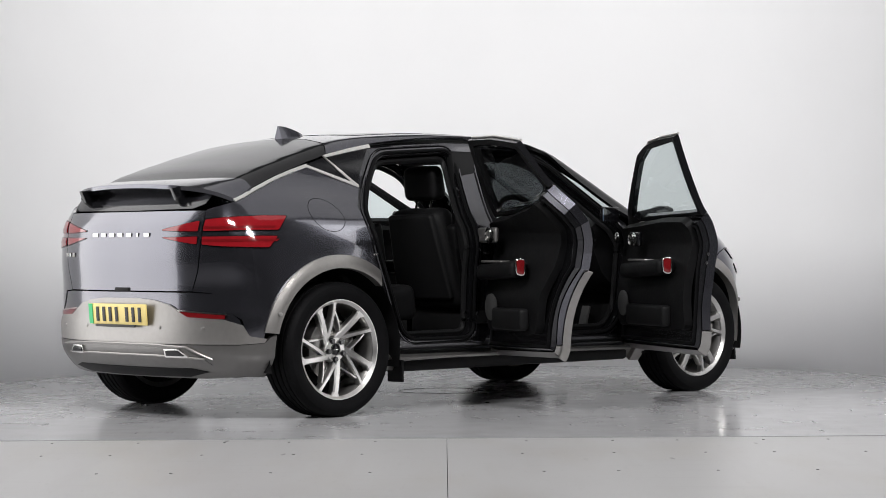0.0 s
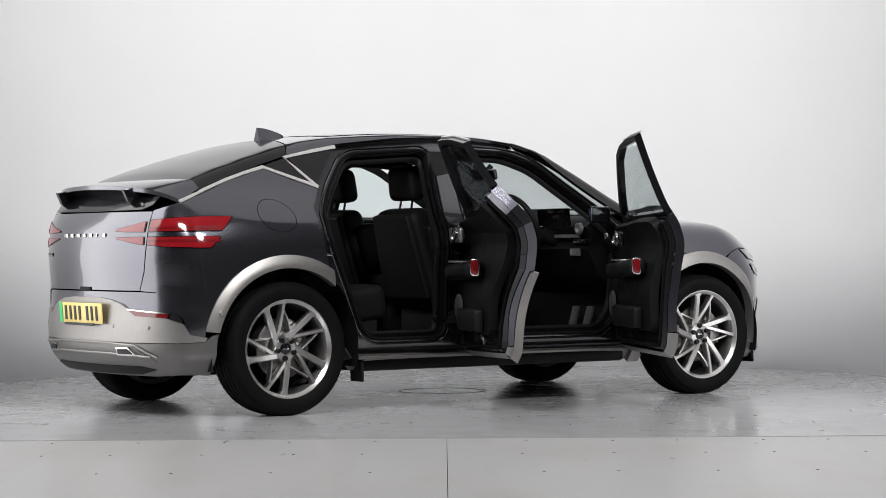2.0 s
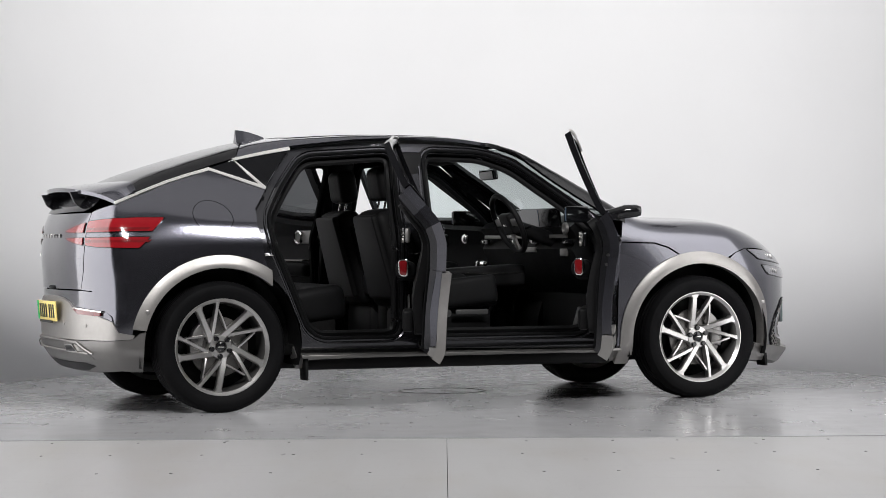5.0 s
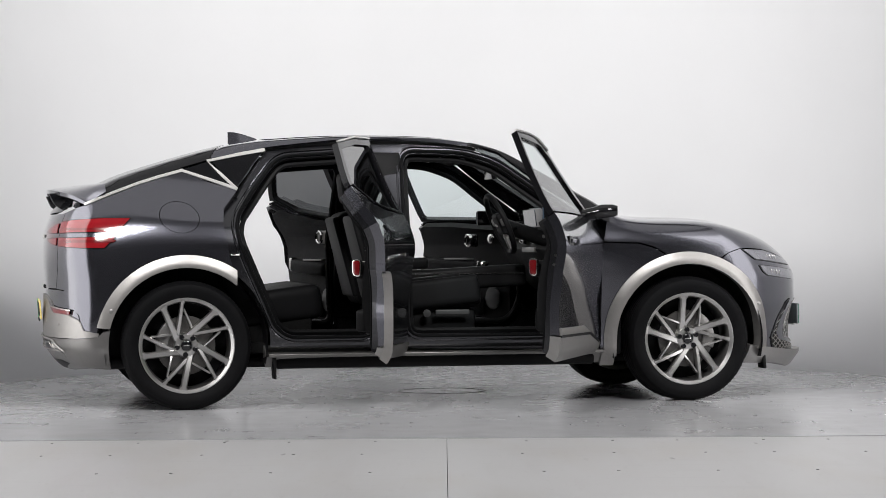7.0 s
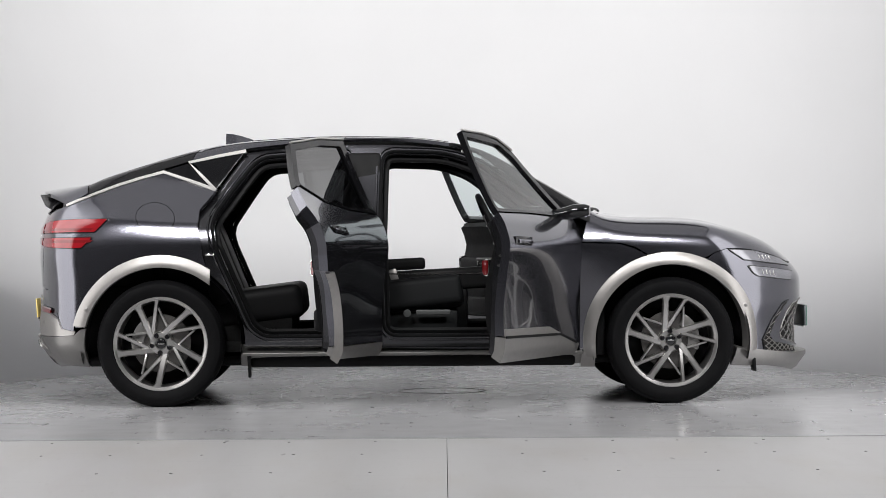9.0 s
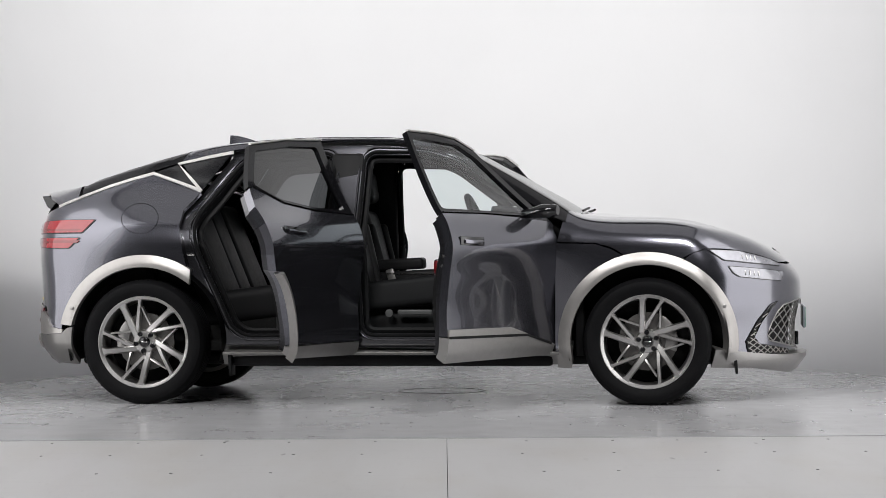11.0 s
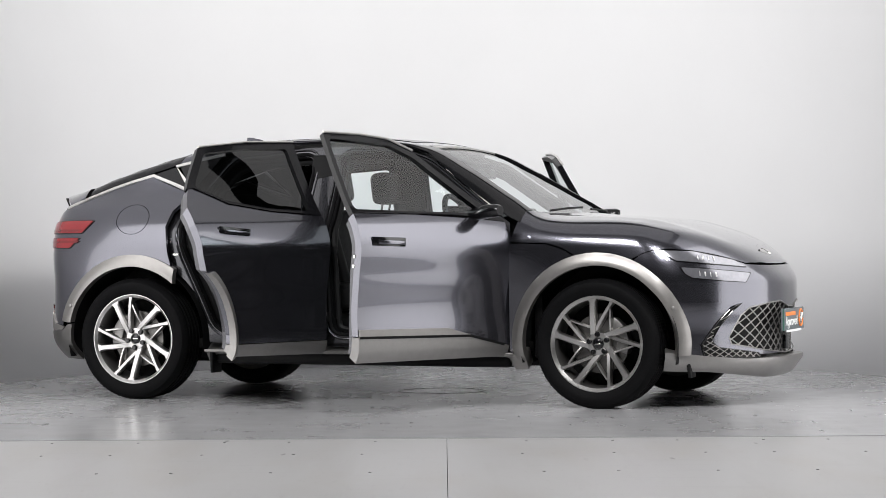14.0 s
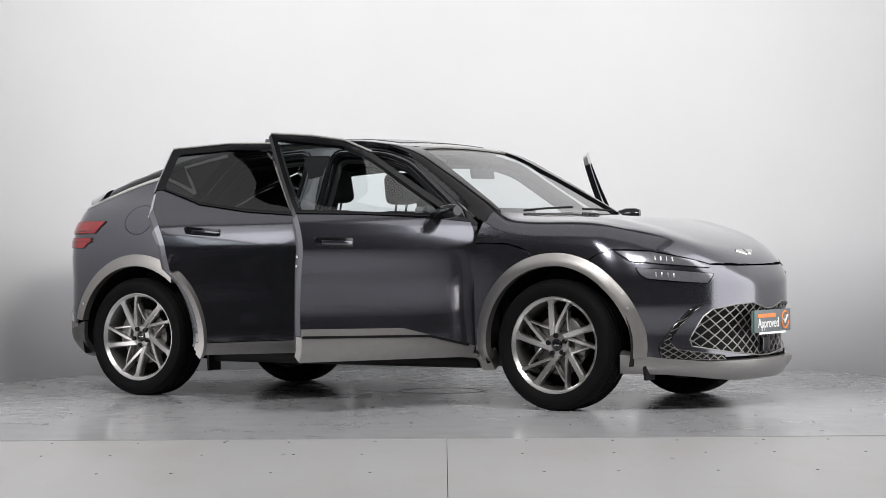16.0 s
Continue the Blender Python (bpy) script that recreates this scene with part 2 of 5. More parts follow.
SIDE_X = (-2.25, -1.75, -1.3, -0.8, 0.0, 0.8, 1.4, 2.3)
SIDE_Z = (0.20, 0.35, 0.55, 0.75, 0.90, 1.02, 1.12, 1.25, 1.40, 1.55)
SECTIONS = [pchip(SIDE_Z, row) for row in (
    (0.70, 0.84, 0.86, 0.85, 0.83, 0.76, 0.68, 0.57, 0.47, 0.37),
    (0.74, 0.89, 0.895, 0.89, 0.88, 0.85, 0.79, 0.67, 0.575, 0.48),
    (0.78, 0.895, 0.90, 0.905, 0.905, 0.875, 0.80, 0.685, 0.605, 0.52),
    (0.77, 0.860, 0.870, 0.885, 0.900, 0.872, 0.80, 0.725, 0.650, 0.585),
    (0.77, 0.855, 0.868, 0.880, 0.900, 0.870, 0.81, 0.750, 0.692, 0.640),
    (0.77, 0.860, 0.872, 0.885, 0.895, 0.860, 0.80, 0.735, 0.665, 0.60),
    (0.79, 0.885, 0.890, 0.895, 0.885, 0.835, 0.76, 0.66, 0.56, 0.46),
    (0.76, 0.850, 0.860, 0.850, 0.80, 0.72, 0.62, 0.52, 0.42, 0.32))]
REAR_X = pchip((0.18, 0.26, 0.37, 0.47, 0.56, 0.68, 0.85, 1.0, 1.1, 1.25, 1.6), (-2.03, -2.14, -2.205, -2.21, -2.205, -2.205, -2.215, -2.205, -2.17, -2.09, -1.9))
FRONT_X = pchip((0.18, 0.25, 0.30, 0.42, 0.577, 0.70, 0.80, 0.90, 1.1), (2.20, 2.30, 2.30, 2.30, 2.325, 2.325, 2.29, 2.22, 2.0))
TOP_Z = pchip((-2.3, -2.1, -1.944, -1.807, -1.635, -1.463, -1.29, -1.12, -0.95, -0.467, -0.09, 0.2, 0.36, 0.6, 0.9, 1.10, 1.22, 1.63, 1.80, 1.973, 2.145, 2.25, 2.4),
              (1.14, 1.205, 1.262, 1.323, 1.380, 1.432, 1.479, 1.516, 1.536, 1.556, 1.550, 1.522, 1.487, 1.372, 1.208, 1.105, 1.088, 1.056, 1.018, 0.964, 0.885, 0.815, 0.68))
CROWN = pchip((-2.3, -1.9, -1.2, 0.0, 0.4, 1.1, 1.6, 2.3), (0.02, 0.035, 0.035, 0.022, 0.03, 0.04, 0.025, 0.03))

BLEND = pchip((-2.3, -1.4, 0.3, 0.9, 1.5, 2.3), (0.06, 0.05, 0.03, 0.05, 0.09, 0.08))


def side_table():
    xs = np.array(SIDE_X)
    gx, gz = np.linspace(-2.25, 2.3, 456), np.linspace(0.2, 1.55, 271)
    rows = np.stack([f(gz) for f in SECTIONS])
    i = np.clip(np.searchsorted(xs, gx) - 1, 0, len(xs) - 2)
    h = (xs[i + 1] - xs[i])[:, None]
    t = (gx - xs[i])[:, None] / h
    y0, y1 = rows[i], rows[i + 1]
    lo, hi = np.maximum(i - 1, 0), np.minimum(i + 2, len(xs) - 1)
    m0 = (y1 - rows[lo]) / (xs[i + 1] - xs[lo])[:, None] * h
    m1 = (rows[hi] - y0) / (xs[hi] - xs[i])[:, None] * h
    return (2 * t**3 - 3 * t**2 + 1) * y0 + (t**3 - 2 * t**2 + t) * m0 + (-2 * t**3 + 3 * t**2) * y1 + (t**3 - t**2) * m1


SIDE_TABLE = side_table()


def side_y(x, z):
    u = np.clip((x + 2.25) / 0.01, 0, 454.999)
    v = np.clip((z - 0.2) / 0.005, 0, 269.999)
    i, j = u.astype(int), v.astype(int)
    a, b = u - i, v - j
    q = SIDE_TABLE
    return (q[i, j] * (1 - a) + q[i + 1, j] * a) * (1 - b) + (q[i, j + 1] * (1 - a) + q[i + 1, j + 1] * a) * b


def soft_min(a, b, k):
    h = np.clip(0.5 + 0.5 * (b - a) / k, 0, 1)
    return b * (1 - h) + a * h - k * h * (1 - h)


def solid(p):
    """Above zero inside the car's outer form."""
    x, y, z = p[:, 0], np.abs(p[:, 1]), p[:, 2]
    side = side_y(x, z) - y
    top = TOP_Z(x) - CROWN(x) * (y / 0.7) ** 2 - z
    rear = x - (REAR_X(z) + 0.19 * (y / 0.85) ** 3)
    front = FRONT_X(z) - 0.44 * (y / 0.85) ** 2.6 - x
    ends = np.minimum(rear, front)
    return soft_min(soft_min(side, top, BLEND(x)), ends, 0.09)


def cast(o, d, far=1.7):
    """Where rays that start inside leave the form."""
    lo, hi = np.zeros(len(o)), np.full(len(o), far)
    for _ in range(22):
        mid = (lo + hi) / 2
        inside = solid(o + d * mid[:, None]) > 0
        lo, hi = np.where(inside, mid, lo), np.where(inside, hi, mid)
    return o + d * lo[:, None]


def normals(p):
    e = 2e-3
    g = np.stack([solid(p + e * np.eye(3)[i]) - solid(p - e * np.eye(3)[i]) for i in range(3)], 1)
    return -g / np.maximum(np.linalg.norm(g, axis=1, keepdims=True), 1e-9)


def by_side(s):
    """(x, z) on the side s = -1 right, 1 left."""
    def f(q):
        o = np.stack([q[:, 0], np.zeros(len(q)), q[:, 1]], 1)
        return cast(o, np.tile((0.0, float(s), 0.0), (len(q), 1)))
    return f


def by_top(q):
    o = np.stack([q[:, 0], q[:, 1], np.full(len(q), 0.5)], 1)
    return cast(o, np.tile((0.0, 0.0, 1.0), (len(q), 1)))


def by_roll(q):
    """(x, angle round the long axis in hundreds of degrees; 0 right, 0.9 up, 1.8 left)."""
    a = np.radians(q[:, 1] * 100)
    o = np.stack([q[:, 0], np.zeros(len(q)), np.full(len(q), 0.62)], 1)
    return cast(o, np.stack([np.zeros(len(q)), -np.cos(a), np.sin(a)], 1))


def by_nose(q):
    """(angle round an upright axis in the nose, z); 0 ahead, right side negative."""
    a = np.radians(q[:, 0] * 100)
    o = np.stack([np.full(len(q), 1.45), np.zeros(len(q)), q[:, 1]], 1)
    return cast(o, np.stack([np.cos(a), np.sin(a), np.zeros(len(q))], 1))


def by_tail(q):
    """(angle round an upright axis in the tail, z); 0 astern, right side negative."""
    a = np.radians(q[:, 0] * 100)
    o = np.stack([np.full(len(q), -1.45), np.zeros(len(q)), q[:, 1]], 1)
    return cast(o, np.stack([-np.cos(a), np.sin(a), np.zeros(len(q))], 1))


def dense(outline, step):
    out = []
    for (x0, z0), (x1, z1) in zip(outline, outline[1:] + outline[:1]):
        n = max(1, int(math.hypot(x1 - x0, z1 - z0) / step))
        out += [(x0 + (x1 - x0) * i / n, z0 + (z1 - z0) * i / n) for i in range(n)]
    return out


def rounded(outline, radius=0.03, n=4):
    """Rounds the corners of a closed outline."""
    out = []
    k = len(outline)
    for i in range(k):
        p, a, b = (Vector(outline[j % k]) for j in (i, i - 1, i + 1))
        r = min(radius, (a - p).length * 0.45, (b - p).length * 0.45)
        u, v = p + (a - p).normalized() * r, p + (b - p).normalized() * r
        for j in range(n + 1):
            t = j / n
            out.append(tuple((1 - t) ** 2 * u + 2 * t * (1 - t) * p + t * t * v))
    return out


def inside_of(q, outline):
    x, y = q[:, 0], q[:, 1]
    c = np.zeros(len(q), bool)
    o = np.array(outline)
    for (x0, y0), (x1, y1) in zip(o, np.roll(o, -1, 0)):
        hit = (y0 > y) != (y1 > y)
        c ^= hit & (x < (x1 - x0) * (y - y0) / (y1 - y0 if y1 != y0 else 1e-12) + x0)
    return c


def arc(cx, cz, r, a0, a1, n=20):
    return [(cx + r * math.cos(radians(a0 + (a1 - a0) * i / n)), cz + r * math.sin(radians(a0 + (a1 - a0) * i / n))) for i in range(n + 1)]


def skin(name, outline, project, material, parent, step=0.03, lift=0.0, depth=0.02, holes=(), label="", push=None, place=None):
    """A curved panel: the outline is laid on the car's form, lifted along its normal, its edge turned in by depth."""
    loops = [dense(list(outline), step)] + [dense(list(h), step) for h in holes]
    pts, edges = [], []
    for loop in loops:
        b, k = len(pts), len(loop)
        pts += loop
        edges += [(b + i, b + (i + 1) % k) for i in range(k)]
    rim = len(pts)
    lo, hi = np.min(loops[0], 0), np.max(loops[0], 0)
    gx, gy = np.meshgrid(np.arange(lo[0] + step / 2, hi[0], step), np.arange(lo[1] + step / 2, hi[1], step))
    g = np.stack([gx.ravel(), gy.ravel()], 1)
    edge = np.array(pts)
    keep = inside_of(g, loops[0])
    for h in loops[1:]:
        keep &= ~inside_of(g, h)
    g = g[keep]
    if len(g):
        near = np.min(np.linalg.norm(g[:, None] - edge[None], axis=2), axis=1)
        g = g[near > step * 0.5]
    pts += [tuple(q) for q in g]
    vs, _, fs, *_ = delaunay_2d_cdt([Vector(q) for q in pts], edges, [], 0, 1e-6)
    q = np.array([tuple(v) for v in vs])
    tri = np.array([f for f in fs])
    mid = q[tri].mean(1)
    good = inside_of(mid, loops[0])
    for h in loops[1:]:
        good &= ~inside_of(mid, h)
    a, b, c = q[tri[:, 0]], q[tri[:, 1]], q[tri[:, 2]]
    good &= np.abs((b - a)[:, 0] * (c - a)[:, 1] - (b - a)[:, 1] * (c - a)[:, 0]) > 2e-6
    tri = tri[good]
    p = project(q)
    n = normals(p)
    off = np.full(len(p), lift) if push is None else lift + push(q, p)
    p = p + n * off[:, None]
    # shading normals from the form itself, so that reflections run clean across a panel
    e = 0.010

    def surface(u):
        w = project(u)
        m = normals(w)
        return w + m * (np.full(len(w), lift) if push is None else lift + push(u, w))[:, None]
    shade = np.cross(surface(q + (e, 0)) - surface(q - (e, 0)), surface(q + (0, e)) - surface(q - (0, e)))
    shade /= np.maximum(np.linalg.norm(shade, axis=1, keepdims=True), 1e-12)
    shade *= np.where((shade * n).sum(1, keepdims=True) < 0, -1.0, 1.0)
    shade = np.where((shade * n).sum(1, keepdims=True) < 0.6, n, shade)
    if place is not None:
        p, n = place(p, n)
    # outward winding
    fn = np.cross(p[tri[:, 1]] - p[tri[:, 0]], p[tri[:, 2]] - p[tri[:, 0]])
    flip = (fn * n[tri[:, 0]]).sum(1) < 0
    tri[flip] = tri[flip][:, ::-1]
    faces = [tuple(int(i) for i in t) for t in tri]
    verts = [tuple(v) for v in p]
    if depth:
        count = {}
        for t in faces:
            for a, b in zip(t, t[1:] + t[:1]):
                count[(a, b)] = 1
        border = [(a, b) for a, b in count if (b, a) not in count]
        inner, lip = {}, {}
        for a in sorted({i for e in border for i in e}):
            lip[a] = len(verts)
            verts.append(tuple(p[a]))
            inner[a] = len(verts)
            verts.append(tuple(p[a] - n[a] * depth))
        faces += [(lip[b], lip[a], inner[a], inner[b]) for a, b in border]
    me = bpy.data.meshes.new(name)
    me.from_pydata(verts, [], faces)
    me.materials.append(material)
    me.polygons.foreach_set("use_smooth", [True] * len(me.polygons))
    me.set_sharp_from_angle(angle=radians(35))
    me.update()
    corner = np.zeros((len(me.loops), 3))
    for poly in me.polygons:
        for k in poly.loop_indices:
            i = me.loops[k].vertex_index
            corner[k] = shade[i] if i < len(shade) else poly.normal
    me.normals_split_custom_set([tuple(c) for c in corner])
    ob = new(name, me)
    ob.parent = parent
    return tagged(ob, label)


# ---- the booth ----
def build_booth():
    # floor: grey painted concrete inside the booth, paler bare slab in front of it
    bm = bmesh.new()
    pts = [(-7, -3.17), (7, -3.13), (7, 4.5), (-7, 4.5)]
    f = bm.faces.new([bm.verts.new((x, y, 0)) for x, y in pts])
    r = bmesh.ops.extrude_face_region(bm, geom=[f])
    bmesh.ops.translate(bm, vec=(0, 0, -0.1), verts=[v for v in r["geom"] if isinstance(v, bmesh.types.BMVert)])
    bmesh.ops.recalc_face_normals(bm, faces=bm.faces)
    tagged(part("floor", bm, FLOOR, None, smooth=False), "glossy grey painted concrete booth floor with scuffs", "floor", kind="structure")
    for name, x0, x1 in (("pavement_west", -30, -0.010), ("pavement_east", -0.007, 30)):
        bm = bmesh.new()
        add_box(bm, ((x0 + x1) / 2, -16.6, -0.052), (x1 - x0, 26.86, 0.1))
        tagged(part(name, bm, SLAB, None, smooth=False), "pale worn concrete slab in front of the booth", "floor", kind="structure")
    bolt = lathe([(0.0, 0.0), (0.007, 0.0), (0.006, 0.002), (0.0, 0.002)], 10, "z")
    first = None
    for row, y in enumerate((-3.32, -3.95, -4.75)):
        for k in range(-6, 7):
            if k == 0:
                continue
            host = bpy.data.objects["pavement_west" if k < 0 else "pavement_east"]
            if first is None:
                ob = first = part("bolt", bolt, CLAD_D, host, smooth=False)
            else:
                ob = new("bolt", first.data)
                ob.parent = host
            ob.matrix_local = pose(k * 0.36 + 0.02 * ((k * 7 + row * 3) % 5 - 2), y, -0.002)
    # wall: one upright sheet that bends round the turntable
    bm = bmesh.new()
    plan = []
    rx, ry, power = 3.22, 3.30, 2 / 2.6
    for i in range(121):
        a = radians(200 - 220 * i / 120)
        c, d = math.cos(a), math.sin(a)
        plan.append((math.copysign(rx * abs(c) ** power, c) + 0.03, math.copysign(ry * abs(d) ** power, d)))
    plan = [(-3.19, -2.3)] + [p for p in plan if p[1] > 0.0] + [(3.25, -2.3)]
    prof = [(0, z) for z in (-0.03, 1.0, 2.0, 3.2, 4.6)]
    rows = []
    for off, z in prof:
        row = []
        for i, (x, y) in enumerate(plan):
            d = Vector((x, y))
            row.append(bm.verts.new((x - d.normalized().x * off, y - d.normalized().y * off, z)))
        rows.append(row)
    for p, q in zip(rows, rows[1:]):
        for i in range(len(p) - 1):
            bm.faces.new((p[i + 1], p[i], q[i], q[i + 1]))
    ob = part("wall_booth", bm, WHITE, None, angle=60)
    s = ob.modifiers.new("thick", "SOLIDIFY")
    s.thickness, s.offset = 0.08, -1
    # the dark hall round and behind the camera
    for name, c, size in (("wall_west", (-10, -10, 3.6), (0.2, 26, 7.4)), ("wall_east", (10, -10, 3.6), (0.2, 26, 7.4)), ("wall_south", (0, -23, 3.6), (19.8, 0.2, 7.4)), ("wall_north", (0, 3.6, 3.6), (19.8, 0.2, 7.4)), ("ceiling", (0, -9.7, 7.4), (20.2, 27, 0.2))):
        tagged(part(name, box(c, size), HALL, None, smooth=False), "dark painted hall " + ("ceiling" if name == "ceiling" else "wall"), "ceiling" if name == "ceiling" else "wall", kind="structure")
    bm = lathe([(0.262, 0.0), (0.262, 0.0015), (0.272, 0.0015), (0.272, 0.0)], 72, "z", True)
    tagged(part("turntable_seam", moved(bm, Matrix.Translation((-0.03, 0.35, 0.0005))), CLAD_D, None), "thin ring seam at the turntable centre", "floor", kind="structure")
    tagged(ob, "smooth white painted wall curving round the turntable", "wall", kind="structure")


# ---- the car ----
AXIS = Vector((0.2012, 0.0216))
TURN = [(0, 43.25), (0.5, 41.0), (1, 38.74), (1.5, 36.48), (2, 34.18), (2.5, 31.87), (3, 29.57), (3.5, 27.29), (4, 25.0), (6.5, 13.35), (7, 11.0), (7.5, 8.65), (8, 6.3), (8.5, 4.05), (9, 1.8), (11.5, -9.6), (12, -12.0), (12.5, -14.4), (13, -16.77), (13.5, -19.16), (14, -21.65), (14.5, -24.19), (15, -26.7), (15.5, -29.15), (16, -31.57)]
HUB_X, HUB_Z, TYRE_R = 1.45, 0.358, 0.358
FRONT_HINGE = Vector((0.92, 0.86, 0))
REAR_HINGE = Vector((-0.19, 0.86, 0))
FRONT_OPEN, REAR_OPEN = 64.5, 70.3

FRONT_DOOR = [(0.92, 0.285), (0.925, 0.92), (0.90, 1.05), (0.36, 1.425), (0.20, 1.485), (0.0, 1.505), (-0.245, 1.512), (-0.20, 1.06), (-0.185, 0.285)]
REAR_DOOR = [(-0.193, 0.285), (-0.208, 1.06), (-0.255, 1.508), (-0.60, 1.50), (-0.965, 1.462), (-1.145, 1.225), (-1.225, 1.12), (-1.235, 1.03), (-1.205, 0.86), (-1.18, 0.775)] + arc(-HUB_X, HUB_Z, 0.497, 55, -7, 12)
FRONT_GLASS = [(0.78, 1.082), (0.36, 1.385), (0.20, 1.452), (-0.215, 1.482), (-0.176, 1.102)]
REAR_GLASS = [(-0.275, 1.108), (-0.315, 1.470), (-0.60, 1.466), (-0.935, 1.432), (-1.085, 1.238), (-0.90, 1.162), (-0.60, 1.122)]


def grow(outline, d):
    """Outline moved outward by d (counter-clockwise or clockwise alike)."""
    area2 = sum(a[0] * b[1] - b[0] * a[1] for a, b in zip(outline, outline[1:] + outline[:1]))
    sgn = 1 if area2 > 0 else -1
    out = []
    k = len(outline)
    for i in range(k):
        a, p, b = Vector(outline[i - 1]), Vector(outline[i]), Vector(outline[(i + 1) % k])
        u, v = (p - a).normalized(), (b - p).normalized()
        n1, n2 = Vector((u.y, -u.x)) * sgn, Vector((v.y, -v.x)) * sgn
        n = n1 + n2
        n = n * 2 / max(0.7, n.length_squared) if n.length > 1e-6 else n1
        out.append(tuple(p + n * d))
    return out


def at_side(x, z, s=-1):
    return by_side(s)(np.array([[x, z]]))[0]


def at_top(x, y):
    return by_top(np.array([[x, y]]))[0]


def roll_of(p):
    return (p[0], math.degrees(math.atan2(p[2] - 0.62, -p[1])) / 100)


def nose_of(p):
    return (math.degrees(math.atan2(p[1], p[0] - 1.45)) / 100, p[2])


def tail_of(p):
    return (math.degrees(math.atan2(p[1], -1.45 - p[0])) / 100, p[2])


def at_rear(y, z):
    o = np.array([[-1.0, y, z]])
    return cast(o, np.array([[-1.0, 0.0, 0.0]]))[0]


def at_front(y, z):
    o = np.array([[1.0, y, z]])
    return cast(o, np.array([[1.0, 0.0, 0.0]]))[0]


def mirrored(outline):
    return [(-a, z) for a, z in outline]


def strip(points, width, taper=(1, 1)):
    """An outline of a band along points."""
    P = [Vector(p) for p in points]
    left, right = [], []
    for i, p in enumerate(P):
        d = (P[min(i + 1, len(P) - 1)] - P[max(i - 1, 0)]).normalized()
        n = Vector((-d.y, d.x))
        w = width / 2 * (taper[0] + (taper[1] - taper[0]) * i / (len(P) - 1))
        left.append(tuple(p + n * w))
        right.append(tuple(p - n * w))
    return left + right[::-1]


GRILLE = [(-0.045, 0.548), (-0.197, 0.582), (-0.35, 0.575), (-0.499, 0.552), (-0.545, 0.512), (-0.60, 0.39), (-0.588, 0.352), (-0.35, 0.312), (-0.068, 0.287)]
VENT = [(-0.555, 0.576), (-0.61, 0.556), (-0.67, 0.47), (-0.735, 0.35), (-0.72, 0.285), (-0.392, 0.272), (-0.405, 0.297), (-0.66, 0.335), (-0.69, 0.375), (-0.65, 0.46), (-0.60, 0.54)]
FUEL = [(-1.482 + 0.108 * math.cos(a) - 0.012 * math.sin(a), 1.072 + 0.088 * math.sin(a)) for a in np.linspace(0, 2 * math.pi, 28, endpoint=False)]
FRONT_APERTURE = rounded([(-0.175, 0.40), (-0.195, 1.0), (-0.18, 1.455), (0.17, 1.445), (0.36, 1.385), (0.80, 1.07), (0.85, 0.93), (0.83, 0.52), (0.74, 0.40)], 0.07, 5)
REAR_APERTURE = rounded([(-0.40, 0.40), (-0.405, 1.0), (-0.375, 1.455), (-0.90, 1.425), (-1.07, 1.21), (-1.155, 1.08), (-1.13, 0.90), (-1.03, 0.68), (-0.93, 0.45), (-0.86, 0.40)], 0.07, 5)


def clip_lines(outline, angle, gap):
    """Straight runs at an angle across an outline, as lists of points."""
    o = np.array(outline)
    mid, r = o.mean(0), 1.6
    d, n = np.array([math.cos(angle), math.sin(angle)]), np.array([-math.sin(angle), math.cos(angle)])
    runs = []
    for k in np.arange(-r, r, gap):
        q = mid + n * k + d * np.arange(-r, r, 0.012)[:, None]
        ok = inside_of(q, outline)
        run = []
        for p, i in zip(q, ok):
            if i:
                run.append(p)
            elif run:
                if len(run) > 1:
                    runs.append(run)
                run = []
    return runs


def lattice(outline, gap, radius, lift, angles=(0.62, -0.62)):
    """Crossed bars laid on the nose within an outline of (y, z)."""
    tubes = []
    for a in angles:
        for run in clip_lines(outline, a, gap):
            q = np.array(run[:: max(1, len(run) // 6)] + [run[-1]])
            o = np.stack([np.full(len(q), 1.0), q[:, 0], q[:, 1]], 1)
            p = cast(o, np.tile((1.0, 0.0, 0.0), (len(q), 1)))
            p = p + normals(p) * lift
            if np.linalg.norm(p[-1] - p[0]) > 0.015:
                tubes.append(sweep([tuple(v) for v in p], radius, 5))
    return merge(*tubes)


def ribbon(points, radius, lift=0.0, n=6):
    """A thin bead along points of the form."""
    p = np.array(points)
    p = p + normals(p) * lift
    return sweep([tuple(v) for v in p], radius, n)


def fill(points, per=6):
    """Points in between, for beads."""
    out = []
    for a, b in zip(points, points[1:]):
        out += [tuple(np.array(a) + (np.array(b) - np.array(a)) * i / per) for i in range(per)]
    return out + [points[-1]]


def bead(outline, project, radius, lift=0.0, closed=True):
    pts = dense(list(outline), 0.02)
    if not closed:
        pts = fill(list(outline), 8)
    p = project(np.array(pts))
    p = p + normals(p) * lift
    return sweep([tuple(v) for v in p], radius, 6, closed=closed)


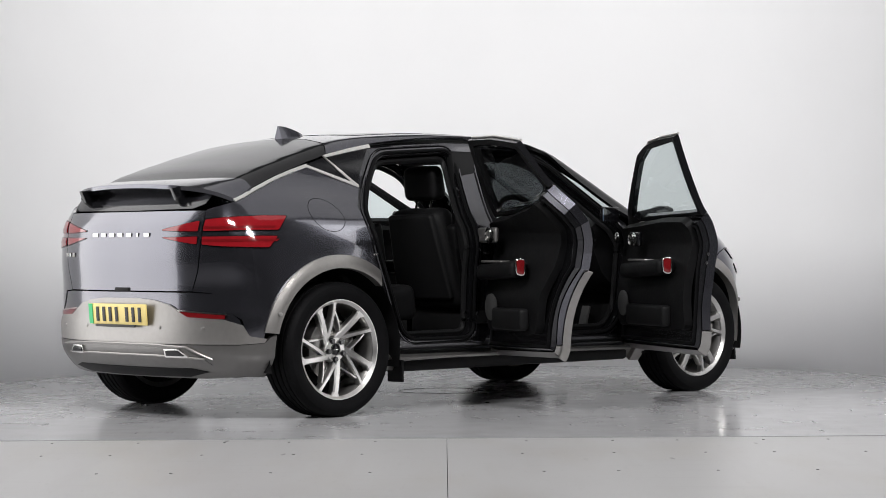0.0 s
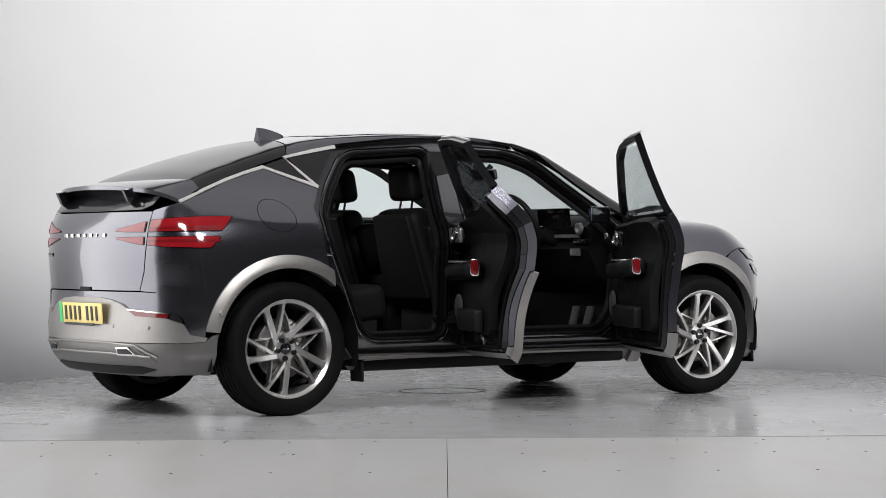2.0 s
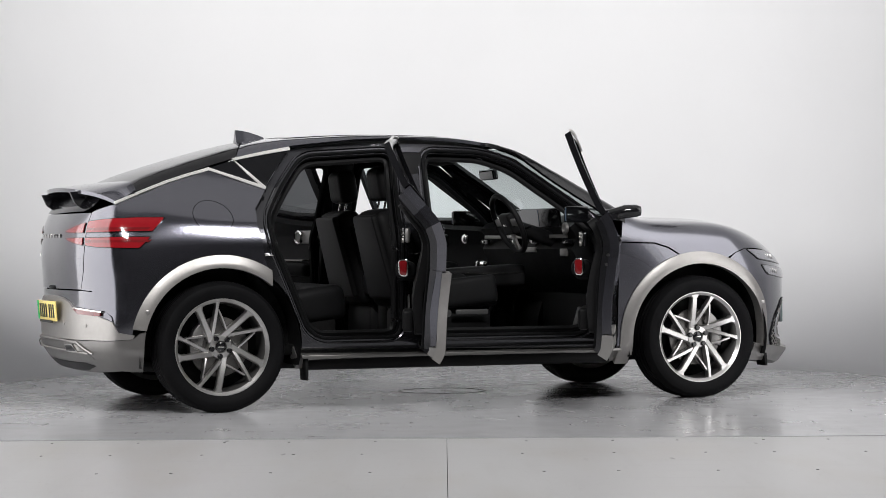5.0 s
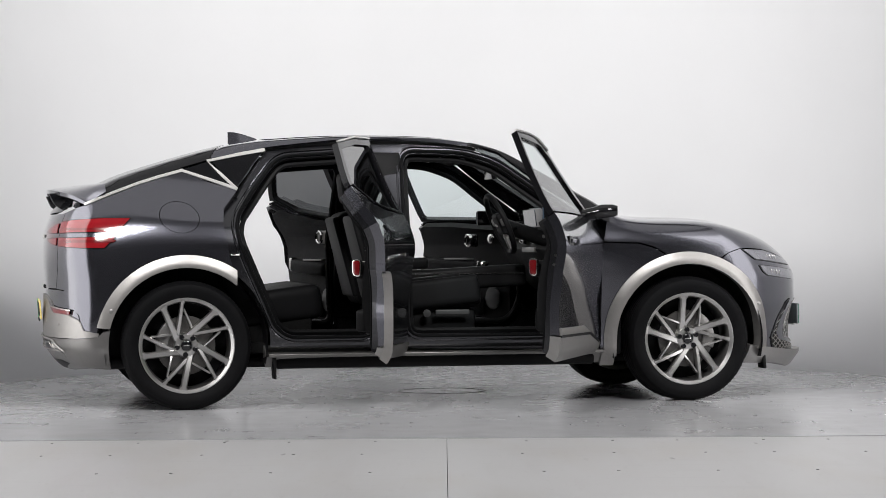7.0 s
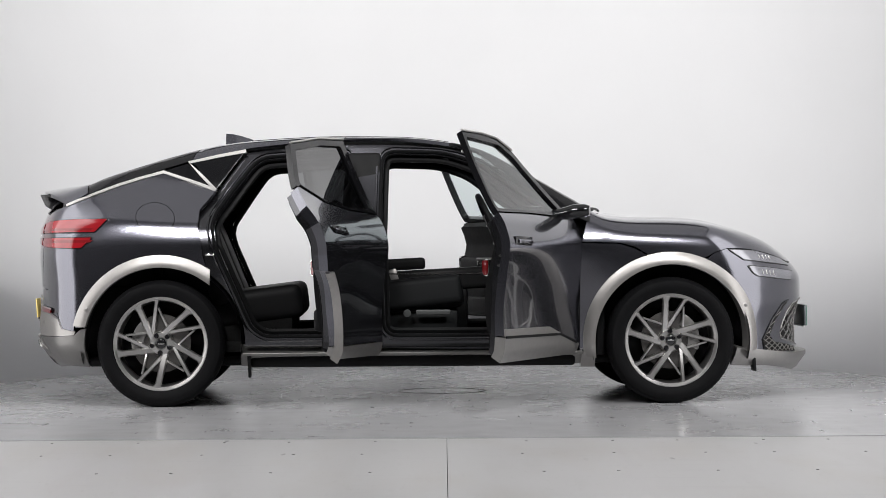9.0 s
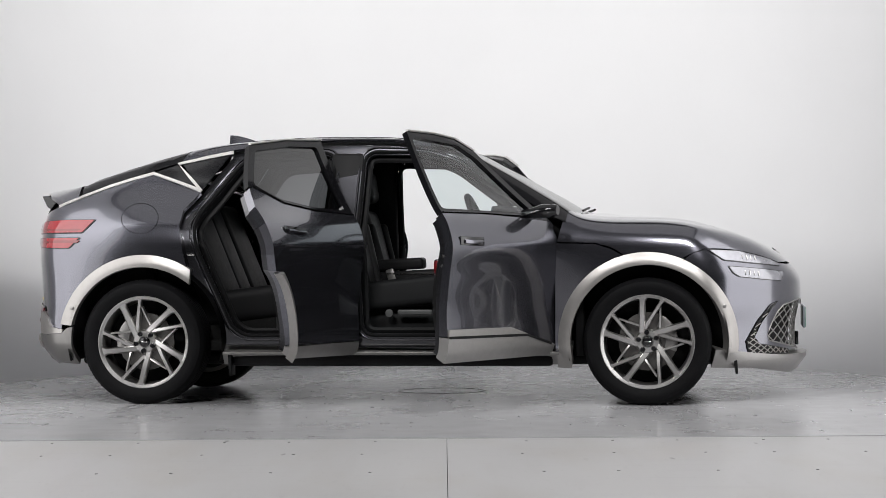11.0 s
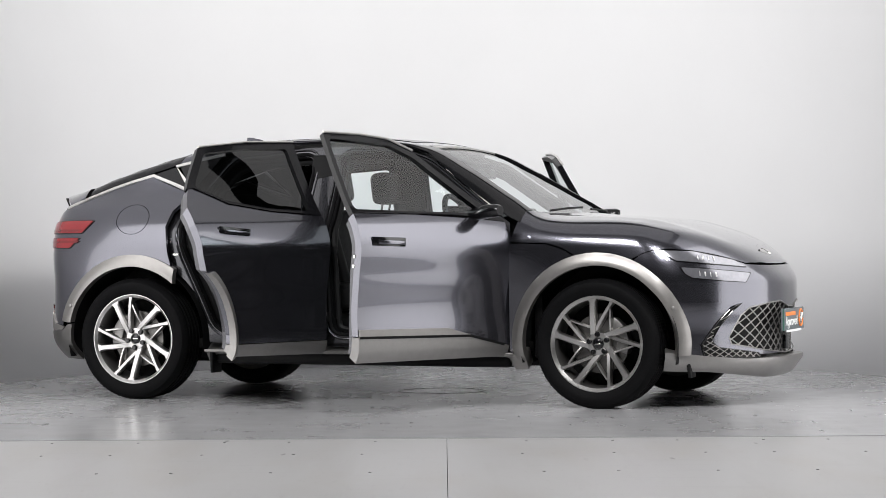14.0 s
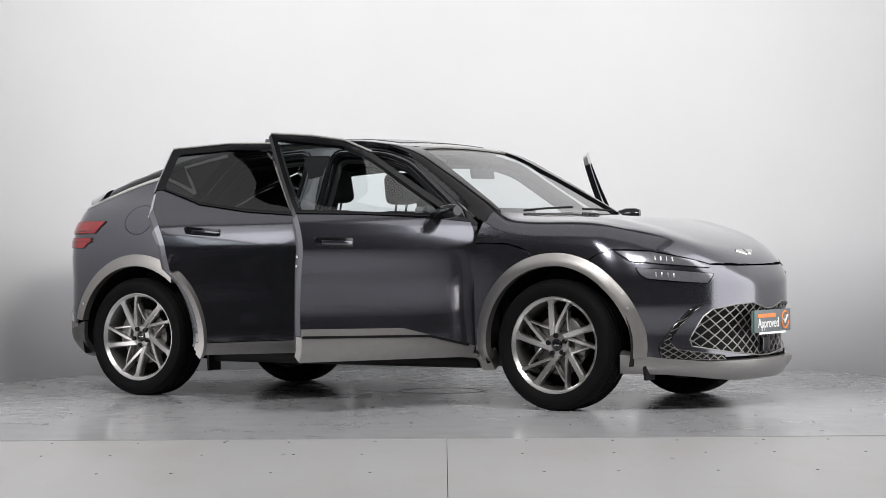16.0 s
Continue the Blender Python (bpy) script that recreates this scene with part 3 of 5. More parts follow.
def build_tail(car):
    # tailgate
    half = [tail_of(at_rear(-y, z)) for y, z in ((0.603, 1.095), (0.607, 1.04), (0.603, 0.92), (0.585, 0.78), (0.545, 0.676))]
    gate = skin("tailgate", half + mirrored(half[::-1]), by_tail, PAINT, car, 0.03)
    for s in (-1, 1):
        def lens(name, pts, mats, host, inset, lift=0.004):
            o = [tail_of(p) for p in pts]
            lamp = skin(name, rounded(o, 0.008, 3), by_tail, GLOSS, host, 0.02, lift=lift, depth=0.008, label="red rear lamp in a black surround")
            skin("lens", rounded(grow(o, -inset), 0.006, 3), by_tail, mats, lamp, 0.015, lift=lift + 0.003, depth=0.006, label="glossy red lens")
            return lamp
        up = [at_side(-1.742, 1.068, s), at_side(-1.90, 1.068, s), at_rear(s * 0.72, 1.06), at_rear(s * 0.615, 1.05), at_rear(s * 0.612, 0.984), at_rear(s * 0.72, 0.986), at_side(-1.82, 0.988, s)]
        low = [at_side(-1.826, 0.964, s), at_rear(s * 0.72, 0.963), at_rear(s * 0.61, 0.963), at_rear(s * 0.61, 0.915), at_rear(s * 0.72, 0.905), at_side(-1.96, 0.898, s), at_side(-1.895, 0.898, s)]
        a = lens("rear_lamp", up, RED, car, 0.004)
        b = lens("rear_lamp", low, RED, car, 0.004)
        for lamp, z0, z1 in ((a, 1.012, 1.0), (b, 0.945, 0.932)):
            band = [at_side(-1.83, z0, s), at_rear(s * 0.72, z0), at_rear(s * 0.62, z0), at_rear(s * 0.62, z1), at_rear(s * 0.72, z1), at_side(-1.85, z1, s)]
            skin("light_guide", [tail_of(p) for p in band], by_tail, RED_D, lamp, 0.015, lift=0.009, depth=0.004, label="dark red light guide")
        lens("tailgate_lamp", [at_rear(s * y, z) for y, z in ((0.594, 1.045), (0.47, 1.022), (0.345, 1.0), (0.345, 0.99), (0.46, 0.985), (0.592, 0.984))], RED, gate, 0.003)
        lens("tailgate_lamp", [at_rear(s * y, z) for y, z in ((0.592, 0.963), (0.46, 0.960), (0.345, 0.958), (0.36, 0.950), (0.48, 0.930), (0.59, 0.915))], RED, gate, 0.003)
    # bright shapes of the lettering
    for i, wide in enumerate((0.05, 0.042, 0.05, 0.042, 0.046, 0.014, 0.046)):
        y = 0.245 - i * 0.078
        p = at_rear(y, 0.972)
        part("badge_bar", box((p[0] - 0.003, y, 0.972), (0.006, wide, 0.020), bevel=0.002), CHROME, gate, "chrome badge shape")
    for y, wide in ((0.60, 0.045), (0.55, 0.035), (0.50, 0.045)):
        p = at_rear(y, 0.866)
        part("badge_bar", box((p[0] - 0.002, y, 0.866), (0.006, wide, 0.022), Matrix.Rotation(-0.3, 4, "Z"), bevel=0.002), CHROME, gate, "chrome badge shape")
    part("camera_notch", box((-2.203, 0, 0.681), (0.02, 0.13, 0.022), bevel=0.005), BLACK, gate)
    # bumper: painted upper, satin middle, grey valance
    side = [at_side(x, z) for x, z in arc(-HUB_X, HUB_Z, 0.497, 173, 180, 3)]
    top = [at_side(-2.02, 0.42), at_side(-2.045, 0.53), at_rear(-0.71, 0.60), at_rear(-0.67, 0.662), at_rear(-0.545, 0.668), at_rear(-0.3, 0.668)]
    o = [tail_of(p) for p in [at_rear(-0.3, 0.40), at_rear(-0.7, 0.40)] + side[::-1] + top]
    bumper = skin("rear_bumper", o + mirrored(o[::-1]), by_tail, PAINT, car, 0.03, lift=-0.004)
    sil = [tail_of(p) for p in [at_rear(-y, z) for y, z in ((0.15, 0.636), (0.285, 0.626), (0.40, 0.603), (0.46, 0.572), (0.52, 0.541), (0.72, 0.531))] + [at_side(-2.035, 0.50), at_side(-2.01, 0.445), at_side(-1.93, 0.43), at_side(-1.94, 0.41), at_rear(-0.80, 0.402), at_rear(-0.5, 0.40), at_rear(-0.15, 0.40)]]
    skin("bumper_trim", sil + mirrored(sil[::-1]), by_tail, TRIM, bumper, 0.025, lift=0.008, depth=0.014, label="satin silver bumper band")
    val = [tail_of(p) for p in [at_rear(-0.15, 0.398), at_rear(-0.5, 0.396), at_rear(-0.80, 0.398)] + [at_side(-1.94, 0.408)] + [at_side(-1.905, 0.44)] + [at_side(x, z) for x, z in arc(-HUB_X, HUB_Z, 0.43, 168, 197, 6)] + [at_side(-1.97, 0.24), at_rear(-0.55, 0.225), at_rear(-0.15, 0.222)]]
    valance = skin("valance", val + mirrored(val[::-1]), by_tail, CLAD_V, car, 0.025, lift=0.010, depth=0.03, label="satin grey rear valance")
    dark = [tail_of(at_rear(-y, z)) for y, z in ((0.1, 0.385), (0.5, 0.375), (0.60, 0.335), (0.64, 0.30), (0.45, 0.285), (0.1, 0.28))]
    skin("diffuser_recess", dark + mirrored(dark[::-1]), by_tail, CLAD_V, valance, 0.03, lift=0.0125, depth=0.006)
    low = [tail_of(at_rear(-y, z)) for y, z in ((0.1, 0.275), (0.5, 0.278), (0.60, 0.262), (0.45, 0.235), (0.1, 0.230))]
    skin("diffuser_slot", low + mirrored(low[::-1]), by_tail, BLACK, valance, 0.03, lift=0.013, depth=0.006)
    for line in (((0.62, 0.378), (0.3, 0.395), (-0.3, 0.395), (-0.52, 0.386), (-0.66, 0.330)), ((0.56, 0.338), (0.3, 0.343), (-0.3, 0.343), (-0.62, 0.332))):
        pts = fill([(y, z) for y, z in line], 6)
        part("bright_bead", ribbon([at_rear(y, z) for y, z in pts], 0.006, 0.016), TRIM, valance, "satin silver bead")
    for s in (-1, 1):
        tip = [tail_of(at_rear(s * y, z)) for y, z in ((0.37, 0.375), (0.47, 0.378), (0.53, 0.34), (0.37, 0.338))]
        t = skin("fog_lamp", rounded(tip, 0.005, 3), by_tail, CHROME, valance, 0.02, lift=0.024, depth=0.014, label="chrome framed lower lamp")
        skin("lens", rounded(grow(tip, -0.008), 0.004, 3), by_tail, GLOSS, t, 0.02, lift=0.026, depth=0.004)
        refl = [tail_of(p) for p in [at_rear(s * 0.462, 0.570), at_rear(s * 0.60, 0.562), at_rear(s * 0.735, 0.552), at_rear(s * 0.735, 0.532), at_rear(s * 0.525, 0.540)]]
        skin("reflector", refl, by_tail, RED_D, bumper, 0.02, lift=0.010, depth=0.006, label="dark red reflector strip")
        p = [tail_of(at_rear(s * y, z)) for y, z in ((0.45, 0.580), (0.60, 0.570), (0.745, 0.560), (0.745, 0.552), (0.60, 0.562), (0.46, 0.571))]
        skin("bright_strip", p, by_tail, CHROME, bumper, 0.02, lift=0.011, depth=0.006)
        for y, z in ((0.62, 0.48), (0.33, 0.485)):
            p = at_rear(s * y, z)
            n = normals(p[None])[0]
            part("parking_sensor", moved(lathe([(0.011, 0), (0.011, 0.003), (0.009, 0.004), (0.0, 0.004)], 16, "z"), Matrix.Translation(p + n * 0.008) @ Vector(n).to_track_quat("Z", "Y").to_matrix().to_4x4()), TRIM, bumper)
    plate = part("number_plate", box((-2.236, 0, 0.549), (0.008, 0.52, 0.112), Matrix.Rotation(-0.08, 4, "Y"), bevel=0.003), PLATE, bumper, "yellow number plate with a green band")
    part("plate_band", box((-2.2425, 0.242, 0.549), (0.003, 0.034, 0.108), Matrix.Rotation(-0.08, 4, "Y")), GREEN, plate)
    for i in range(7):
        y = 0.180 - i * 0.058 - (0.035 if i > 3 else 0)
        part("plate_bar", box((-2.2425, y, 0.549), (0.003, 0.026, 0.078), Matrix.Rotation(-0.08, 4, "Y"), bevel=0.001), INK, plate)
    part("plate_strip", box((-2.240, 0.02, 0.488), (0.006, 0.36, 0.014), bevel=0.001), INK, bumper)
    # spoiler
    bm = bmesh.new()
    rows = []
    for i in range(41):
        y = -0.70 + 1.40 * i / 40
        k = abs(y) / 0.70
        xt = -2.195 + 0.22 * k**3.2
        zt = 1.248 - 0.040 * k**2 - 0.055 * k**8
        xf = -1.93 + 0.05 * k
        p = at_top(xf, y * 0.97)
        zf = p[2] + 0.004
        th = 0.026
        sec = [(xf, zf), (xf * 0.55 + xt * 0.45, zf * 0.5 + zt * 0.5 + 0.006), (xt + 0.02, zt + 0.001), (xt, zt - 0.004), (xt + 0.004, zt - th), (xt + 0.04, zt - th - 0.008), (-2.02 + 0.06 * k, zt - 0.055), (xf - 0.02, zf - 0.05)]
        rows.append([bm.verts.new((x, y, z)) for x, z in sec])
    for p, q in zip(rows, rows[1:]):
        for j in range(len(p)):
            bm.faces.new((p[j], p[(j + 1) % len(p)], q[(j + 1) % len(p)], q[j]))
    bm.faces.new(rows[0])
    bm.faces.new(rows[-1])
    bmesh.ops.recalc_face_normals(bm, faces=bm.faces)
    sp = part("spoiler", bm, PAINT, car, "grey roof spoiler with a black hollow below", angle=30)
    rec = [tail_of(at_rear(-y, z)) for y, z in ((0.1, 1.100), (0.52, 1.105), (0.585, 1.13), (0.585, 1.19), (0.1, 1.215))]
    skin("spoiler_hollow", rec + mirrored(rec[::-1]), by_tail, GLOSS, sp, 0.03, lift=0.003, depth=0.004)
    for s in (-1, 1):
        part("spoiler_strut", prism([(-2.06, 1.135), (-2.13, 1.130), (-2.16, 1.15), (-2.19, 1.215), (-2.04, 1.225)], s * 0.40, s * 0.43, 0.006), GLOSS, sp)
    # roof fin
    bm = bmesh.new()
    secs = []
    for x, z, w in ((-1.128, 1.588, 0.004), (-1.09, 1.586, 0.006), (-1.04, 1.575, 0.008), (-0.99, 1.559, 0.010), (-0.955, 1.546, 0.006)):
        b = TOP_Z(np.array([x]))[0] - 0.006
        wb = 0.035 if x < -0.96 else 0.012
        secs.append([bm.verts.new(v) for v in ((x, -wb, b), (x, -w, z), (x, w, z), (x, wb, b))])
    for p, q in zip(secs, secs[1:]):
        for j in range(3):
            bm.faces.new((p[j], p[j + 1], q[j + 1], q[j]))
    bm.faces.new(secs[0])
    bm.faces.new(secs[-1])
    bmesh.ops.recalc_face_normals(bm, faces=bm.faces)
    part("roof_fin", bm, PAINT, car, angle=50)


def build_nose(car):
    edge = [(1.945, -0.72, 0.868), (2.129, -0.542, 0.818), (2.185, -0.47, 0.795), (2.22, -0.36, 0.79), (2.25, -0.221, 0.788), (2.26, -0.08, 0.788)]
    low = [(0.945, 0.922), (1.16, 0.916), (1.25, 0.890), (1.32, 0.850)] + arc(HUB_X, HUB_Z, 0.499, 104, 68, 8) + [(1.70, 0.855), (1.777, 0.880)]
    side = [roll_of(at_side(x, z)) for x, z in low] + [roll_of(p) for p in edge]
    back = [roll_of(at_top(x, y)) for x, y in ((1.17, 0), (1.15, -0.3), (1.08, -0.6), (1.0, -0.76))]
    o = side + [(x, 1.8 - a) for x, a in side[::-1]] + [(x, 1.8 - a) for x, a in back[::-1]] + back[1:]

    def ridge(q, p):
        # twin shallow creases along the bonnet
        y = np.abs(p[:, 1])
        return 0.010 * np.exp(-((y - (0.62 - 0.16 * np.clip((p[:, 0] - 1.2), 0, 1))) / 0.10) ** 2) * np.clip((2.2 - p[:, 0]) / 0.5, 0, 1) * np.clip((p[:, 0] - 1.0) / 0.3, 0, 1)
    bonnet = skin("bonnet", o, by_roll, PAINT, car, 0.028, push=ridge)
    # winged badge, as a plain shape
    for s in (-1, 1):
        bm = bmesh.new()
        vs = [bm.verts.new(at_top(x, s * y) + np.array([0, 0, 0.006])) for y, x in ((0.012, 2.195), (0.03, 2.205), (0.11, 2.178), (0.105, 2.168), (0.03, 2.172), (0.012, 2.160))]
        f = bm.faces.new(vs if s > 0 else vs[::-1])
        r = bmesh.ops.extrude_face_region(bm, geom=[f])
        bmesh.ops.translate(bm, vec=(0, 0, -0.008), verts=[v for v in r["geom"] if isinstance(v, bmesh.types.BMVert)])
        bmesh.ops.recalc_face_normals(bm, faces=bm.faces)
        part("badge_shape", bm, CHROME, bonnet, "chrome badge shape", smooth=False)
    # bumper with the grille opening
    fb = [at_side(x, z) for x, z in arc(HUB_X, HUB_Z, 0.499, -8, 66, 14)] + [at_side(1.70, 0.851), at_side(1.777, 0.876)] + [(x, y, z - 0.004) for x, y, z in edge]
    b = [nose_of(p) for p in fb]
    grille = [nose_of(at_front(y, z)) for y, z in GRILLE]
    full_grille = grille + mirrored(grille[::-1])
    bumper = skin("front_bumper", b + mirrored(b[::-1]), by_nose, PAINT, car, 0.026, holes=[full_grille], depth=0.05)
    skin("grille_backing", grow(full_grille, 0.01), by_nose, BLACK, bumper, 0.03, lift=-0.05, depth=0)
    g_yz = GRILLE + [(-y, z) for y, z in GRILLE[::-1]]
    part("grille_mesh", lattice(g_yz, 0.048, 0.0036, -0.014), CLAD, bumper, "dark chrome diamond grille mesh")
    part("grille_rim", bead(full_grille, by_nose, 0.004, 0.0), CLAD, bumper)
    part("grille_flap", box((2.300, 0, 0.345), (0.02, 0.10, 0.08), bevel=0.004), GLOSS, bumper)
    for s in (-1, 1):
        v = [nose_of(at_front(s * -y, z)) for y, z in VENT]
        vent = skin("side_vent", v, by_nose, BLACK, bumper, 0.02, lift=0.003, depth=0.006)
        tagged(part("vent_mesh", lattice([(s * -y, z) for y, z in VENT], 0.026, 0.0028, 0.007), TRIM, vent), kind="stuff")
        part("vent_rim", bead(v, by_nose, 0.004, 0.004), GLOSS, vent)
        for pts in ([(1.777, -0.833, 0.874), (1.874, -0.817, 0.811), (2.03, -0.69, 0.793), (2.190, -0.485, 0.774), (2.129, -0.542, 0.816), (1.945, -0.72, 0.866)], [(1.895, -0.811, 0.782), (1.92, -0.80, 0.74), (1.96, -0.787, 0.717), (2.10, -0.66, 0.70), (2.195, -0.525, 0.690), (2.215, -0.48, 0.745), (2.05, -0.69, 0.768)]):
            o = [nose_of((x, s * -y, z)) for x, y, z in pts]
            lamp = skin("headlamp", rounded(o, 0.008, 3), by_nose, GLOSS, bumper, 0.02, lift=0.004, depth=0.008, label="slim headlamp with a clear lens")
            skin("lens", rounded(grow(o, -0.004), 0.006, 3), by_nose, LENS, lamp, 0.02, lift=0.006, depth=0.003, label="clear headlamp lens")
            cz = sum(p[2] for p in pts) / len(pts)
            for i in range(4):
                f = 0.34 + 0.07 * i
                x, y = 1.86 + 0.33 * f, -0.83 + 0.32 * f
                a, _ = nose_of((x, s * -y, cz))
                q = by_nose(np.array([[a, cz - 0.008 * (i - 3) * 0.3]]))
                n = normals(q)[0]
                m = Matrix.Translation(q[0] + n * 0.007) @ Vector(n).to_track_quat("X", "Z").to_matrix().to_4x4()
                part("light_cell", box((0, 0, 0), (0.004, 0.008 if i % 2 else 0.004, 0.026), m, bevel=0.001), ALLOY, lamp)
    # lip
    lip = [(-0.66, 0.315), (-0.66, 0.215), (-0.3, 0.205), (0.3, 0.205), (0.66, 0.215), (0.66, 0.315), (0.5, 0.288), (0.35, 0.268), (0, 0.272), (-0.35, 0.268), (-0.5, 0.288)]

    def jut(q, p):
        return 0.012 + 0.045 * np.clip((0.5 - np.abs(q[:, 0])) / 0.3, 0, 1)
    skin("front_lip", lip, by_nose, CLAD, car, 0.03, depth=0.10, push=jut, label="satin grey front lip")
    # dealer's board in place of the front plate
    board = part("dealer_sign", box((2.338, 0, 0.475), (0.012, 0.52, 0.125), bevel=0.003), SIGN, bumper, "dark sign board reading Approved with an orange tick")
    part("sign_band", box((2.345, 0, 0.409), (0.006, 0.36, 0.012)), WHITE, board)
    part("sign_edge", box((2.345, -0.25, 0.475), (0.004, 0.02, 0.12)), GREEN_D, board)
    part("sign_bar", box((2.345, -0.075, 0.506), (0.003, 0.24, 0.022), bevel=0.001), ORANGE, board)
    c = bpy.data.curves.new("word", "FONT")
    c.body, c.size, c.align_x, c.extrude = "Approved", 0.075, "CENTER", 0.0012
    tmp = new("word", c)
    bpy.context.view_layer.update()
    me = bpy.data.meshes.new_from_object(tmp.evaluated_get(bpy.context.evaluated_depsgraph_get()))
    bpy.data.objects.remove(tmp)
    bm = bmesh.new()
    bm.from_mesh(me)
    moved(bm, Matrix.Translation((2.346, -0.055, 0.440)) @ pose(0, 0, 0, 90, 0, 90) @ Matrix.Diagonal((0.95, 1, 1, 1)))
    part("sign_word", bm, SIGN_W, board, "white lettering", smooth=False)
    ring = [(2.346, 0.175 + 0.047 * math.cos(a), 0.477 + 0.047 * math.sin(a)) for a in np.linspace(0.5, 6.2, 30)]
    part("sign_ring", sweep(ring, 0.005, 6), ORANGE, board)
    part("sign_tick", sweep([(2.347, 0.155, 0.48), (2.347, 0.172, 0.460), (2.347, 0.205, 0.503)], 0.005, 6), SIGN_W, board)


def build_shell(car):
    for s in (-1, 1):
        # rear quarter, with the charging flap let in
        q3 = [at_side(x, z, s) for x, z in [(-1.15, 1.222), (-1.232, 1.12), (-1.242, 1.03), (-1.212, 0.86), (-1.187, 0.772)] + arc(-HUB_X, HUB_Z, 0.499, 57, 173, 24)]
        q3 += [at_side(-2.01, 0.425, s), at_side(-2.037, 0.53, s)] + [at_rear(s * y, z) for y, z in ((0.70, 0.60), (0.66, 0.668), (0.55, 0.674), (0.592, 0.78), (0.610, 0.92), (0.614, 1.04), (0.607, 1.10))]
        q3 += [at_side(x, z, s) for x, z in ((-2.0, 1.140), (-1.70, 1.256), (-1.456, 1.332), (-1.142, 1.222))]
        flap = [tail_of(at_side(x, z, s)) for x, z in FUEL]
        quarter = skin("rear_quarter", [tail_of(p) for p in q3], by_tail, PAINT, car, 0.024, depth=0.025, holes=[grow(flap, 0.0025)] if s < 0 else ())
        if s < 0:
            skin("charge_flap", flap, by_tail, PAINT, quarter, 0.02, depth=0.006)
            skin("flap_seal", grow(flap, 0.01), by_tail, BLACK, quarter, 0.03, lift=-0.008, depth=0)
        wing = [(0.93, 0.285), (0.935, 0.914), (1.155, 0.908), (1.245, 0.882), (1.315, 0.842)] + arc(HUB_X, HUB_Z, 0.499, 108, 188, 16)
        skin("front_wing", wing, by_side(s), PAINT, car, 0.03)

        def flare(q, p):
            r = np.hypot(q[:, 0] - (HUB_X if q[0, 0] > 0 else -HUB_X), q[:, 1] - HUB_Z)
            return 0.010 + 0.018 * np.clip((0.503 - r) / 0.05, 0, 1) ** 0.7
        ring_f = arc(HUB_X, HUB_Z, 0.503, -7, 189, 44) + arc(HUB_X, HUB_Z, 0.432, 191, -8, 44)
        trim = skin("arch_trim", ring_f, by_side(s), TRIM, car, 0.016, depth=0.05, push=flare, label="satin silver wheel arch trim")
        ring_r = arc(-HUB_X, HUB_Z, 0.503, 56, 168, 34) + arc(-HUB_X, HUB_Z, 0.432, 167, 50, 34)
        trim_r = skin("arch_trim", ring_r, by_side(s), TRIM, car, 0.016, depth=0.05, push=flare, label="satin silver wheel arch trim")
        for host, x in ((trim, 1.881), (trim_r, -1.868)):
            p = at_side(x, 0.556, s)
            part("parking_sensor", moved(lathe([(0.012, 0), (0.012, 0.004), (0.009, 0.006), (0.0, 0.006)], 16, "z"), Matrix.Translation(p + np.array([0, s * 0.030, 0])) @ pose(0, 0, 0, -s * 90)), CLAD, host)
        # wheel house and mud flaps
        for x in (HUB_X, -HUB_X):
            pts = arc(0, 0, 0.455, -14, 194, 30)
            bm = bmesh.new()
            o, i = [[bm.verts.new((x + px, y, HUB_Z + pz)) for px, pz in pts] for y in (s * 0.875, s * 0.50)]
            for j in range(len(pts) - 1):
                bm.faces.new((o[j], o[j + 1], i[j + 1], i[j]))
            bm.faces.new(i)
            part("wheel_liner", bm, BLACK, car)
        part("mud_flap", prism([(-0.965, 0.30), (-0.945, 0.30), (-0.945, 0.160), (-0.958, 0.160)], s * 0.73, s * 0.85, 0.003), BLACK, car)
        part("mud_flap", prism([(1.93, 0.25), (1.95, 0.25), (1.955, 0.172), (1.94, 0.172)], s * 0.68, s * 0.79, 0.003), BLACK, car)
        # sill, with a bright line along it
        sill = skin("sill", [(-1.0, 0.215), (0.96, 0.215), (0.96, 0.275), (-1.0, 0.275)], by_side(s), CLAD, car, 0.03, lift=-0.015, depth=0.10, label="satin grey sill cover")
        part("bright_bead", box((-0.02, s * 0.845, 0.292), (1.94, 0.05, 0.018), bevel=0.004), CLAD_V, sill)
        skin("wing_foot", [(0.94, 0.215), (1.02, 0.215), (1.02, 0.30), (0.94, 0.30)], by_side(s), TRIM, sill, 0.03, lift=0.016, depth=0.08)
        # the body side behind the doors, with both openings
        ring = grow(FRONT_DOOR[:7], 0.0) + REAR_DOOR[2:10] + arc(-HUB_X, HUB_Z, 0.49, 52, -3, 10)
        ring = [(x, z) for x, z in ring]
        # car colour in truth; the shade of the openings is in the darker paint
        frame_side = skin("body_side", grow(ring, 0.012), by_side(s), PAINT_SHADED, car, 0.026, lift=-0.045, depth=0.06, holes=[FRONT_APERTURE, REAR_APERTURE], label="door frame in car paint darkened for shade")
        for ap in (FRONT_APERTURE, REAR_APERTURE):
            part("door_seal", bead(grow(ap, 0.012), by_side(s), 0.010, -0.038), RUBBER, frame_side, "black rubber door seal")
            part("sill_trim", bead(grow(ap, -0.015), by_side(s), 0.016, -0.10), BLACK, frame_side)
            part("seal_flange", bead(grow(ap, 0.038), by_side(s), 0.007, -0.043), PAINT_SHADED, frame_side)
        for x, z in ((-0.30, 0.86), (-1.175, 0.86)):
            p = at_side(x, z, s)
